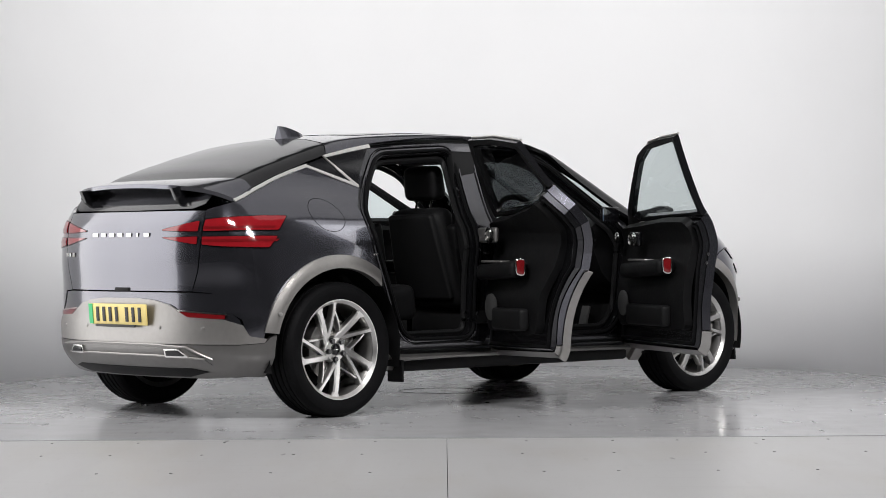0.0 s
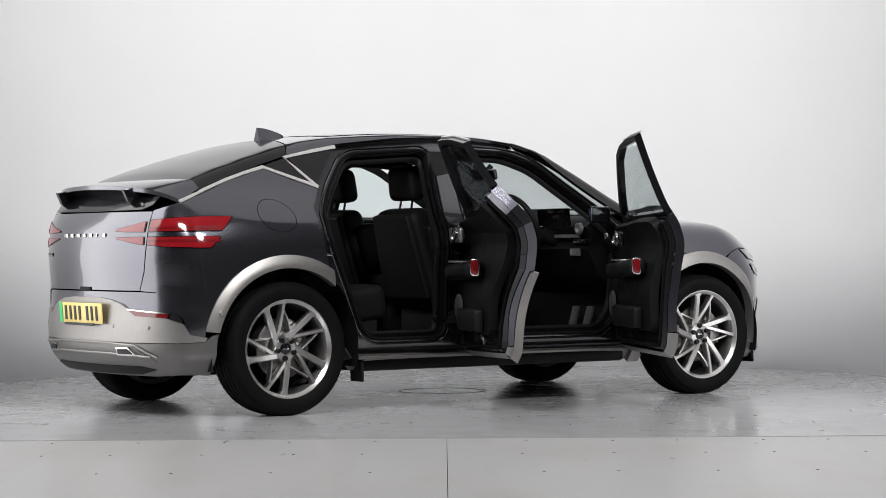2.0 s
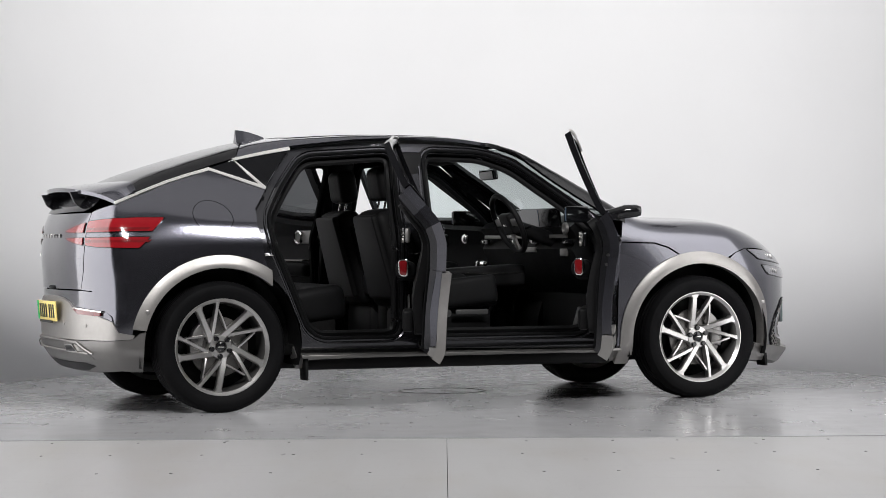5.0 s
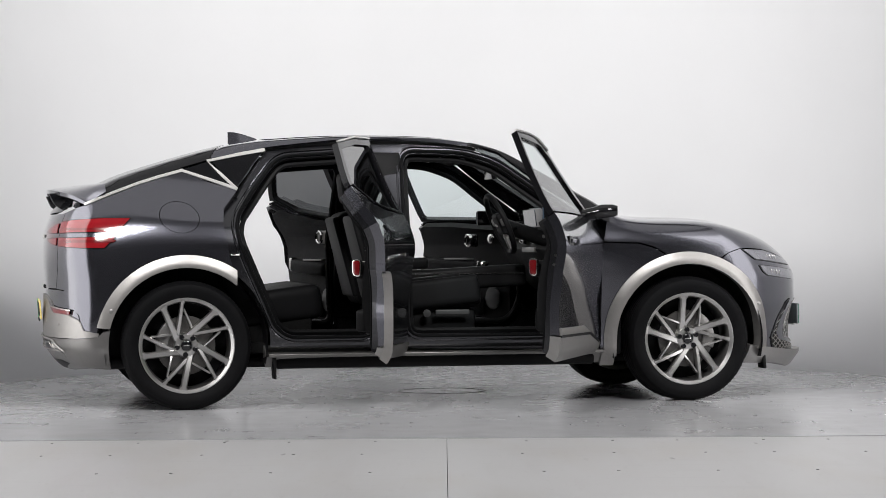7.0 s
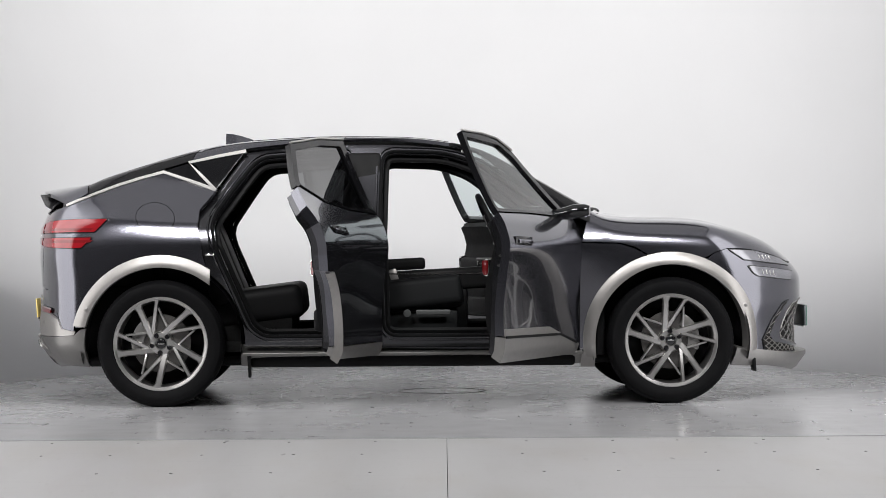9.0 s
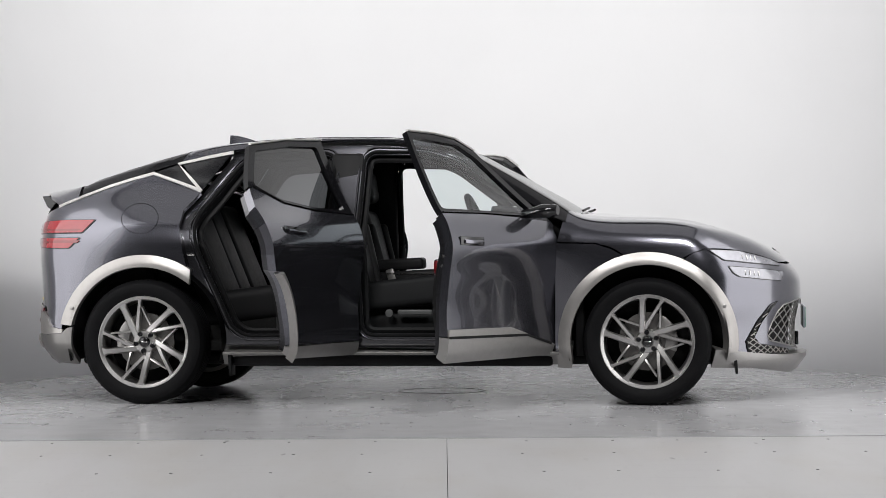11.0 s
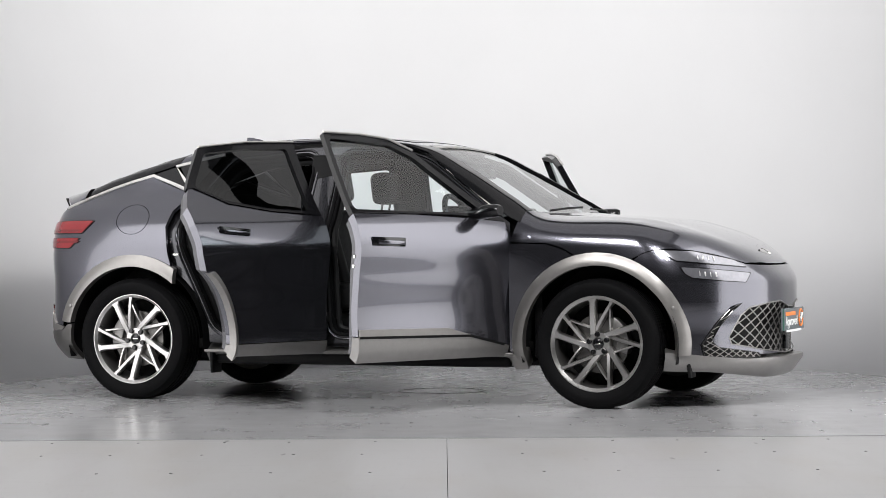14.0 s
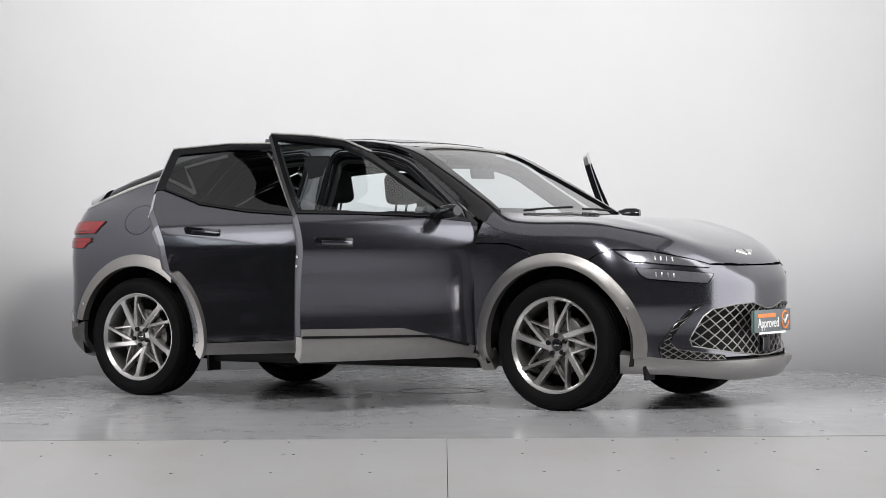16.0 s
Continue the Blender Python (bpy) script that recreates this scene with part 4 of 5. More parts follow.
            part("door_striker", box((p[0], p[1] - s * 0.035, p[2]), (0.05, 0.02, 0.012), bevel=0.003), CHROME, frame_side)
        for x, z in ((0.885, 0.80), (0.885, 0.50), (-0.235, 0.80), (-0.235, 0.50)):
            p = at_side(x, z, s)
            part("door_hinge", box((p[0] - 0.01, p[1] - s * 0.03, p[2]), (0.05, 0.04, 0.06), bevel=0.006), PAINT_SHADED, frame_side)
        # quarter windows and bright strips
        skin("quarter_glass", [(-1.285, 1.398), (-0.985, 1.458), (-1.148, 1.238)], by_side(s), GLOSS, car, 0.03, lift=-0.002, depth=0.01)
        skin("quarter_panel", [(-1.45, 1.345), (-1.31, 1.388), (-1.165, 1.240)], by_side(s), GLOSS, car, 0.03, lift=-0.002, depth=0.01)
        for line, w in (([(-0.975, 1.458), (-1.13, 1.43), (-1.305, 1.393), (-1.23, 1.315), (-1.146, 1.231)], 0.019), ([(-1.146, 1.231), (-1.30, 1.287), (-1.456, 1.340)], 0.019), ([(-1.445, 1.340), (-1.58, 1.303), (-1.70, 1.265), (-1.85, 1.208), (-2.0, 1.146)], 0.017)):
            skin("bright_strip", strip(line, w, (1, 0.8)), by_side(s), BRIGHT, car, 0.015, lift=0.004, depth=0.010, label="bright chrome window strip")
    # glasshouse
    rail = [roll_of(at_side(x, z)) for x, z in ((0.93, 1.06), (0.37, 1.442), (0.20, 1.497), (0.0, 1.518), (-0.25, 1.525), (-0.60, 1.513), (-0.965, 1.474), (-1.285, 1.408))]
    ws = [roll_of(at_top(x, y)) for x, y in ((1.18, 0), (1.16, -0.3), (1.09, -0.6), (1.01, -0.74), (0.46, -0.565), (0.36, -0.52), (0.32, -0.25), (0.31, 0))]
    skin("windscreen", ws + [(x, 1.8 - a) for x, a in ws[::-1][1:-1]], by_roll, GLASS, car, 0.03, lift=-0.012, depth=0.004, label="clear windscreen")
    pillar = [(0.99, rail[0][1] - 0.02), rail[0], rail[1], rail[2], roll_of(at_top(0.305, -0.535))]
    pillar += [roll_of(at_top(0.36 + 0.65 * f, -0.505 - 0.205 * f)) for f in np.linspace(0, 1, 9)]
    skin("windscreen_pillar", pillar, by_roll, GLOSS, car, 0.016, lift=0.002)
    skin("windscreen_pillar", [(x, 1.8 - a) for x, a in pillar], by_roll, GLOSS, car, 0.016, lift=0.002)
    cowl = [roll_of(at_top(x, y)) for x, y in ((1.11, 0), (1.09, -0.3), (1.02, -0.6), (0.95, -0.77), (1.0, -0.79), (1.09, -0.6), (1.16, -0.3), (1.18, 0))]
    skin("cowl", cowl + [(x, 1.8 - a) for x, a in cowl[::-1][1:-1]], by_roll, BLACK, car, 0.03, lift=-0.015, depth=0.01)
    for y0, y1 in ((-0.55, 0.02), (0.10, 0.62)):
        pts = [at_top(1.10 - 0.10 * abs(y) ** 2 - 0.03 * i / 10, y) + np.array([0, 0, 0.012]) for i, y in enumerate(np.linspace(y0, y1, 11))]
        part("wiper", sweep([tuple(p) for p in pts], 0.007, 6), BLACK, car)
    r = [roll_of(at_top(0.30, 0)), roll_of(at_top(0.305, -0.25)), roll_of(at_top(0.298, -0.53))] + rail[2:] + [roll_of(at_top(-1.24, -0.52)), roll_of(at_top(-1.17, -0.3)), roll_of(at_top(-1.15, 0))]
    full = r + [(x, 1.8 - a) for x, a in r[::-1][1:-1]]
    roof = skin("roof_panel", full, by_roll, PAINT, car, 0.03)
    skin("headlining", grow(full, -0.02), by_roll, LINING, car, 0.05, lift=-0.055, depth=-0.03)
    sun = [roll_of(at_top(x, y)) for x, y in ((0.2, -0.47), (-0.95, -0.45), (-0.95, 0.45), (0.2, 0.47))]
    skin("roof_glass", sun, by_roll, GLOSS, roof, 0.04, lift=0.003, depth=0.006)
    lead = [roll_of(at_top(x, y)) for x, y in ((0.335, 0), (0.335, -0.25), (0.345, -0.50), (0.325, -0.52), (0.31, -0.25), (0.31, 0))]
    skin("roof_strip", lead + [(x, 1.8 - a) for x, a in lead[::-1][1:-1]], by_roll, BRIGHT, roof, 0.02, lift=0.002, depth=0.01)
    rw = [roll_of(at_top(x, y)) for x, y in ((-1.16, 0), (-1.18, -0.3), (-1.25, -0.52))] + [roll_of(at_side(x, z)) for x, z in ((-1.29, 1.405), (-1.45, 1.357), (-1.70, 1.278), (-1.93, 1.19))] + [roll_of(at_top(-2.0, -0.3)), roll_of(at_top(-2.0, 0))]
    skin("rear_window", rw + [(x, 1.8 - a) for x, a in rw[::-1][1:-1]], by_roll, GLASS_REAR, car, 0.03, label="dark tinted rear window")
    # underside
    part("underbody", box((0.05, 0, 0.245), (3.9, 1.16, 0.06), bevel=0.02), BLACK, car)
    part("underbody", box((-0.02, 0, 0.25), (1.86, 1.62, 0.07), bevel=0.02), BLACK, car)
    part("bulkhead", box((1.06, 0, 0.66), (0.05, 1.5, 0.78), bevel=0.01), BLACK, car)
    part("boot_wall", box((-1.50, 0, 0.72), (0.06, 1.1, 0.84), bevel=0.01), CARPET, car)
    part("boot_floor", box((-1.68, 0, 0.66), (0.78, 1.05, 0.04), bevel=0.01), CARPET, car)


def build_door(car, s, front):
    hinge = FRONT_HINGE.copy() if front else REAR_HINGE.copy()
    hinge.y *= s
    h = np.array(hinge)
    outline = FRONT_DOOR if front else REAR_DOOR
    glass = rounded(FRONT_GLASS if front else REAR_GLASS, 0.025, 3)

    def place(p, n):
        return p - h, n
    side = by_side(s)
    if front:
        low = [(0.92, 0.348), (0.925, 0.92), (0.905, 1.035), (0.70, 1.052), (0.2, 1.075), (-0.201, 1.078), (-0.19, 0.425), (0.62, 0.410)]
        upper = [(0.905, 1.038), (0.90, 1.05), (0.36, 1.425), (0.20, 1.485), (0.0, 1.505), (-0.245, 1.512), (-0.201, 1.082), (0.2, 1.079), (0.70, 1.056)]
        clad = [(0.92, 0.285), (0.92, 0.345), (0.62, 0.405), (-0.188, 0.418), (-0.185, 0.285)]
    else:
        low = [(-0.197, 0.365), (-0.208, 1.078), (-0.60, 1.10), (-0.90, 1.14), (-1.10, 1.225), (-1.145, 1.222), (-1.225, 1.12), (-1.235, 1.03), (-1.205, 0.86), (-1.18, 0.775)] + arc(-HUB_X, HUB_Z, 0.497, 55, 1, 10)
        upper = [(-0.208, 1.082), (-0.255, 1.508), (-0.60, 1.50), (-0.965, 1.462), (-1.148, 1.228), (-1.10, 1.229), (-0.90, 1.144), (-0.60, 1.104)]
        clad = [(-0.193, 0.285), (-0.196, 0.36), (-0.955, 0.36)] + arc(-HUB_X, HUB_Z, 0.497, 0, -7, 2)

    whole = ([(0.92, 0.29), (0.925, 0.92), (0.905, 1.035), (0.70, 1.052), (0.2, 1.075), (-0.201, 1.078), (-0.185, 0.29)] if front else
             [(-0.197, 0.29), (-0.208, 1.078), (-0.60, 1.10), (-0.90, 1.14), (-1.10, 1.225), (-1.145, 1.222), (-1.225, 1.12), (-1.235, 1.03), (-1.205, 0.86), (-1.18, 0.775)] + arc(-HUB_X, HUB_Z, 0.497, 55, -7, 12))

    def scallop(q, p):
        # the hollow along the lower door
        return -0.012 * np.exp(-((q[:, 1] - 0.56) / 0.13) ** 2)
    door = skin("front_door" if front else "rear_door", low, side, PAINT, car, 0.026, place=place, depth=0.05, push=scallop, label="open %s door in dark grey metallic paint" % ("front" if front else "rear"))
    door.matrix_local = pose(*hinge, 0, 0, -s * (FRONT_OPEN if front else REAR_OPEN))
    skin("window_frame", upper, side, SATIN_BLACK, door, 0.024, holes=[glass], place=place, depth=0.034, label="gloss black window frame")
    skin("door_glass", grow(glass, 0.012), side, GLASS if front else GLASS_D, door, 0.04, lift=-0.014, depth=0.004, place=place, label="tinted door glass")
    skin("lower_cladding", clad, side, CLAD, door, 0.026, lift=0.004, depth=0.06, place=place, label="satin grey lower cladding")

    def side_bead(pts, r, lift, m, name, label=""):
        p = side(np.array(fill(pts, 6)))
        p = p + normals(p) * lift - h
        part(name, sweep([tuple(v) for v in p], r, 6, flat=0.7), m, door, label)
    if front:
        skin("bright_strip", [(0.90, 0.35), (0.62, 0.412), (-0.186, 0.424), (-0.186, 0.462), (0.45, 0.455)], side, TRIM, door, 0.02, lift=0.006, depth=0.014, place=place, label="satin silver strip along the door foot")
        skin("strip_groove", strip([(0.88, 0.352), (0.62, 0.408), (0.2, 0.414), (-0.184, 0.420)], 0.014), side, BLACK, door, 0.02, lift=0.0085, depth=0.004, place=place)
        side_bead([(0.36, 1.428), (0.20, 1.488), (0.0, 1.508), (-0.245, 1.515)], 0.009, 0.003, BRIGHT, "bright_strip", "bright strip on top of the door")
        side_bead([(0.80, 1.062), (0.2, 1.080), (-0.19, 1.083)], 0.005, 0.004, GLOSS, "window_seal")
    else:
        side_bead([(-0.255, 1.511), (-0.60, 1.503), (-0.965, 1.465)], 0.009, 0.003, BRIGHT, "bright_strip", "bright strip on top of the door")
        side_bead([(-0.22, 1.083), (-0.60, 1.105), (-0.90, 1.145), (-1.10, 1.23)], 0.005, 0.004, GLOSS, "window_seal")

        def flare(q, p):
            r = np.hypot(q[:, 0] + HUB_X, q[:, 1] - HUB_Z)
            return 0.010 + 0.020 * np.clip((0.535 - r) / 0.045, 0, 1) ** 0.8
        ring = arc(-HUB_X, HUB_Z, 0.524, 52, -7, 40) + arc(-HUB_X, HUB_Z, 0.490, -8, 55, 40)
        skin("arch_trim", ring, side, TRIM, door, 0.016, depth=0.05, push=flare, place=place, label="satin silver arch trim on the door edge")
    # flush handle
    hx, hz = (-0.004, 0.928) if front else (-0.95, 0.988)
    p = at_side(hx, hz, s) - h
    tilt = Matrix.Rotation(0.03 if front else 0.07, 4, "Y")
    part("handle_recess", box((p[0], p[1] + s * 0.001, p[2]), (0.235, 0.008, 0.048), tilt, bevel=0.003), GLOSS, door)
    part("door_handle", box((p[0] + 0.012, p[1] + s * 0.008, p[2] - 0.004), (0.19, 0.014, 0.024), tilt, bevel=0.005), PAINT, door, "flush door handle")
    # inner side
    # same car paint as outside, its colour lowered to look shaded
    skin("inner_frame", grow(whole, -0.006), side, PAINT_SHADED, door, 0.03, lift=-0.085, depth=-0.045, place=place, label="inner door frame in car paint darkened for shade")
    skin("frame_lining", grow(upper, -0.004), side, BLACK, door, 0.026, holes=[grow(glass, 0.004)], lift=-0.036, depth=-0.02, place=place)
    card = ([(0.86, 0.42), (0.87, 0.90), (0.84, 1.06), (0.2, 1.095), (-0.13, 1.095), (-0.12, 0.42)] if front else
            [(-0.26, 0.42), (-0.27, 1.095), (-0.6, 1.115), (-0.90, 1.155), (-1.06, 1.20), (-1.12, 1.05), (-1.05, 0.80), (-0.92, 0.62), (-0.86, 0.42)])

    def belly(q, p):
        return -0.035 - 0.03 * np.exp(-((q[:, 1] - 0.62) / 0.18) ** 2)
    skin("door_card", rounded(card, 0.05, 4), side, LEATHER, door, 0.03, lift=-0.085, depth=-0.05, push=belly, place=place, label="black padded door card")
    part("seal", bead_local(grow(whole, -0.028), side, 0.009, -0.090, h), RUBBER, door)
    yi = s * 0.70 - hinge.y

    def at(x, z, y=0.0):
        return (x - hinge.x, yi - s * y, z)
    x0, x1 = (0.62, 0.03) if front else (-0.30, -0.77)
    mid = (x0 + x1) / 2
    part("armrest", moved(box((0, 0, 0), (abs(x0 - x1), 0.11, 0.09), bevel=0.03, seg=3), Matrix.Translation(at(mid, 0.765, 0.01)) @ Matrix.Rotation(0.05, 4, "Y")), LEATHER, door, "black leather armrest")
    part("switch_panel", box(at(mid + 0.06, 0.815, 0.02), (0.26, 0.06, 0.012), bevel=0.004), CLAD, door)
    lozenge = rounded([(-0.018, -0.042), (0.020, -0.036), (0.024, 0.040), (-0.022, 0.042)], 0.016, 5)
    turned = Matrix.Translation(at(x1 - 0.03, 0.785, 0.02)) @ Matrix.Rotation(s * 0.35, 4, "Z") @ Matrix.Rotation(radians(90), 4, "Z") @ Matrix.Diagonal((-s, 1, 1, 1))
    part("reflector", moved(prism(lozenge, -0.004, 0.012, 0.002), turned), RED_D, door, "red door reflector")
    part("reflector_rim", moved(prism(grow(lozenge, 0.006), -0.012, 0.009, 0.002), turned), CHROME, door, "chrome reflector surround")
    rx, rz = (0.50, 0.935) if front else (-0.41, 0.962)
    part("pull_ring", moved(lathe([(0.044, 0), (0.044, 0.012), (0.036, 0.018), (0.030, 0.012), (0.030, 0)], 28, "y", True), Matrix.Translation(at(rx, rz, 0.02)) @ Matrix.Diagonal((1, s * -1, 1, 1))), CHROME, door, "chrome ring of the inner door pull")
    part("pull_plate", box(at(rx - (0 if front else -0.07), rz, 0.0), (0.12 if front else 0.24, 0.03, 0.085), bevel=0.014, seg=3), CLAD if not front else GLOSS, door)
    if front:
        part("tweeter", moved(lathe([(0.03, 0), (0.03, 0.01), (0.022, 0.016), (0.0, 0.016)], 24, "y"), Matrix.Translation(at(0.74, 0.945, 0.02)) @ Matrix.Diagonal((1, s * -1, 1, 1))), CHROME, door)
        part("side_screen", moved(box((0, 0, 0), (0.03, 0.15, 0.095), bevel=0.01), Matrix.Translation(at(0.76, 1.08, 0.06)) @ Matrix.Rotation(s * -0.5, 4, "Z")), GLOSS, door, "dark side camera screen")
        part("screen_face", moved(box((0, 0, 0), (0.004, 0.13, 0.075), bevel=0.002), Matrix.Translation(at(0.744, 1.08, 0.066)) @ Matrix.Rotation(s * -0.5, 4, "Z")), SCREEN, door)
        # slim camera pod outside
        q = at_side(0.68, 1.085, s) - h
        arm = [(q[0] + 0.01, q[1] - s * 0.03, q[2] - 0.012), (q[0] + 0.012, q[1] + s * 0.05, q[2] - 0.004), (q[0] + 0.02, q[1] + s * 0.10, q[2] + 0.008), (q[0] + 0.03, q[1] + s * 0.16, q[2] + 0.012), (q[0] + 0.035, q[1] + s * 0.185, q[2] + 0.012)]
        part("camera_mirror", sweep(arm, lambda f: 0.034 + 0.016 * math.sin(math.pi * f), 14, flat=0.8), GLOSS, door, "slim gloss black side camera pod")
    part("speaker", moved(lathe([(0.075, 0), (0.075, 0.008), (0.065, 0.012), (0.0, 0.008)], 32, "y"), Matrix.Translation(at(0.72 if front else -0.36, 0.56, -0.01)) @ Matrix.Diagonal((1, s * -1, 1, 1))), CLAD_D, door, "round speaker grille")
    part("door_pocket", moved(box((0, 0, 0), (0.55 if front else 0.38, 0.06, 0.12), bevel=0.02, seg=3), Matrix.Translation(at(0.33 if front else -0.62, 0.50, 0.0))), BLACK, door)
    lx = -0.19 if front else -1.19
    pz = 0.85 if front else 0.92
    for dz in (0.0, -0.05):
        q = at_side(max(lx, -1.185), pz + dz, s) - h
        part("latch_screw", moved(lathe([(0.009, 0), (0.009, 0.006), (0, 0.006)], 10, "z"), Matrix.Translation((q[0] - 0.004, q[1] - s * 0.055, q[2])) @ pose(0, 0, 0, 0, -90, 0)), CHROME, door)
    return door


def bead_local(outline, project, radius, lift, h):
    p = project(np.array(dense(list(outline), 0.03)))
    p = p + normals(p) * lift - h
    return sweep([tuple(v) for v in p], radius, 6, closed=True)


def build_wheel(car, x, s, spin):
    """Outer face towards -y; the left wheels are turned round."""
    w = part("wheel", lathe([(0.258, -0.085), (0.244, -0.07), (0.235, 0.02), (0.235, 0.10), (0.262, 0.11), (0.262, 0.112)], 64), ALLOY_D, car, "ten-spoke machined alloy wheel")
    bm = bmesh.new()
    bm.from_mesh(w.data)
    bmesh.ops.delete(bm, geom=[f for f in bm.faces if len(f.verts) > 10], context="FACES")
    bm.to_mesh(w.data)
    bm.free()
    w.matrix_local = pose(x, s * 0.795, HUB_Z, 0, 0, 0 if s < 0 else 180)
    R = TYRE_R + 0.002
    prof = [(0.262, -0.105), (0.272, -0.112), (0.300, -0.124), (0.322, -0.126), (0.338, -0.121), (0.349, -0.108), (0.354, -0.098)]
    prof += [(R - 0.002, -0.088)]
    for y in (-0.062, -0.024, 0.018, 0.058):
        prof += [(R, y - 0.008), (R - 0.008, y - 0.006), (R - 0.008, y + 0.002), (R, y + 0.004)]
    prof += [(R - 0.002, 0.088), (0.354, 0.098), (0.349, 0.108), (0.338, 0.121), (0.322, 0.126), (0.300, 0.124), (0.272, 0.112), (0.262, 0.105)]
    tyre = part("tyre", lathe(prof, 96, closed=True), RUBBER, w, "black tyre with tread grooves", angle=30)
    bm = bmesh.new()
    for i in range(80):
        for side in (-1, 1):
            m = Matrix.Rotation(-2 * math.pi * i / 80, 4, "Y") @ Matrix.Translation((0.3425, side * 0.104, 0)) @ Matrix.Rotation(side * 0.75, 4, "Z")
            q = [bm.verts.new(m @ Vector(v)) for v in ((0.003, -0.02, -0.004), (0.003, 0.02, -0.004), (0.003, 0.02, 0.004), (0.003, -0.02, 0.004), (-0.01, -0.02, -0.004), (-0.01, 0.02, -0.004), (-0.01, 0.02, 0.004), (-0.01, -0.02, 0.004))]
            for f in ((0, 1, 2, 3), (0, 4, 5, 1), (1, 5, 6, 2), (2, 6, 7, 3), (3, 7, 4, 0)):
                bm.faces.new([q[k] for k in f])
    bmesh.ops.recalc_face_normals(bm, faces=bm.faces)
    tagged(part("tread", bm, RUBBER, tyre, smooth=False), kind="stuff")
    # rim lip, barrel shadow disc, brake
    part("rim_lip", lathe([(0.246, -0.092), (0.262, -0.108), (0.268, -0.108), (0.268, -0.100), (0.252, -0.082)], 72, closed=True), ALLOY, w, "bright machined rim lip")
    part("brake_disc", lathe([(0.07, -0.012), (0.07, -0.03), (0.165, -0.03), (0.165, -0.005), (0.07, -0.005)], 48, closed=True), DISC, w, "steel brake disc")
    part("backing", lathe([(0.236, 0.06), (0.0, 0.06)], 40), BLACK, w)
    part("calliper", moved(prism([(0.17 * math.cos(radians(a)), 0.17 * math.sin(radians(a))) for a in range(-40, 41, 10)] + [(0.10 * math.cos(radians(a)), 0.10 * math.sin(radians(a))) for a in range(40, -41, -10)], -0.055, 0.02, 0.006), Matrix.Rotation(radians(-20 if x > 0 else 200), 4, "Y")), ALLOY_D, w, "grey brake calliper")
    part("hub", lathe([(0.072, 0.02), (0.072, -0.055), (0.062, -0.070), (0.034, -0.072), (0.030, -0.062), (0.0, -0.062)], 40), ALLOY, w)
    part("centre_cap", lathe([(0.029, -0.060), (0.029, -0.070), (0.024, -0.074), (0.0, -0.075)], 28), GLOSS, w, "gloss black centre cap")
    part("cap_badge", box((0, -0.0755, 0), (0.034, 0.003, 0.007), bevel=0.001), CHROME, w)

    def blade(p0, p1, w0, w1, y0, y1, deep, foot=None):
        """A bevelled bar from p0 to p1; foot is its breadth where it flares into the rim."""
        a, b = Vector(p0), Vector(p1)
        d = (b - a).normalized()
        n = Vector((-d.y, d.x))
        bm = bmesh.new()
        rows = []
        for f in (0, 0.35, 0.7, 0.86, 1.0):
            c = a.lerp(b, f)
            wd = (w0 + (w1 - w0) * f) / 2
            if foot and f == 1.0:
                wd = foot / 2
            y = y0 + (y1 - y0) * f - 0.008 * math.sin(math.pi * f)
            e = wd - min(0.006, wd * 0.35)
            sec = [(c - n * wd * 1.0, y + deep), (c - n * wd, y + 0.010), (c - n * e, y), (c + n * e, y), (c + n * wd, y + 0.010), (c + n * wd * 1.0, y + deep)]
            rows.append([bm.verts.new((q.x, yy, q.y)) for q, yy in sec])
        for p, q in zip(rows, rows[1:]):
            for j in range(6):
                bm.faces.new((p[j], p[(j + 1) % 6], q[(j + 1) % 6], q[j]))
        bm.faces.new(rows[0])
        bm.faces.new(rows[-1])
        bmesh.ops.recalc_face_normals(bm, faces=bm.faces)
        return bm

    def pol(r, a):
        return (r * math.cos(radians(a)), r * math.sin(radians(a)))
    nut = lathe([(0.015, -0.030), (0.015, -0.080), (0.012, -0.088), (0.0, -0.088)], 12)
    nut_me = part("wheel_nut", nut, GLOSS, w)
    for i in range(5):
        b = spin + 72 * i
        part("spoke", blade(pol(0.056, b + 30), pol(0.258, b), 0.036, 0.036, -0.066, -0.096, 0.046, 0.070), ALLOY, w, "wide machined spoke", angle=25)
        part("spoke", blade(pol(0.075, b + 8), pol(0.256, b - 26.5), 0.026, 0.022, -0.066, -0.096, 0.040, 0.034), ALLOY, w, "slim machined spoke", angle=25)
        part("spoke", blade(pol(0.204, b - 27), pol(0.098, b - 52), 0.013, 0.013, -0.086, -0.068, 0.034), ALLOY, w, "thin link between two spokes", angle=25)
        ob = nut_me if i == 0 else new("wheel_nut", nut_me.data)
        ob.parent = w
        px, pz = pol(0.052, b - 1)
        ob.matrix_local = pose(px, 0, pz)
    return w


def cushion(w, d, h, m, bevel=0.05, taper=0.0):
    """A padded block, rounded and a little swollen."""
    bm = bmesh.new()
    bmesh.ops.create_cube(bm, size=1.0)
    bmesh.ops.scale(bm, vec=(w, d, h), verts=bm.verts)
    bmesh.ops.bevel(bm, geom=list(bm.edges), offset=min(bevel, min(w, d, h) * 0.45), segments=4, affect="EDGES", profile=0.6)
    for v in bm.verts:
        k = max(0.0, v.co.z / h + 0.1)
        v.co.y *= 1 - taper * k**1.5
    return moved(bm, m)


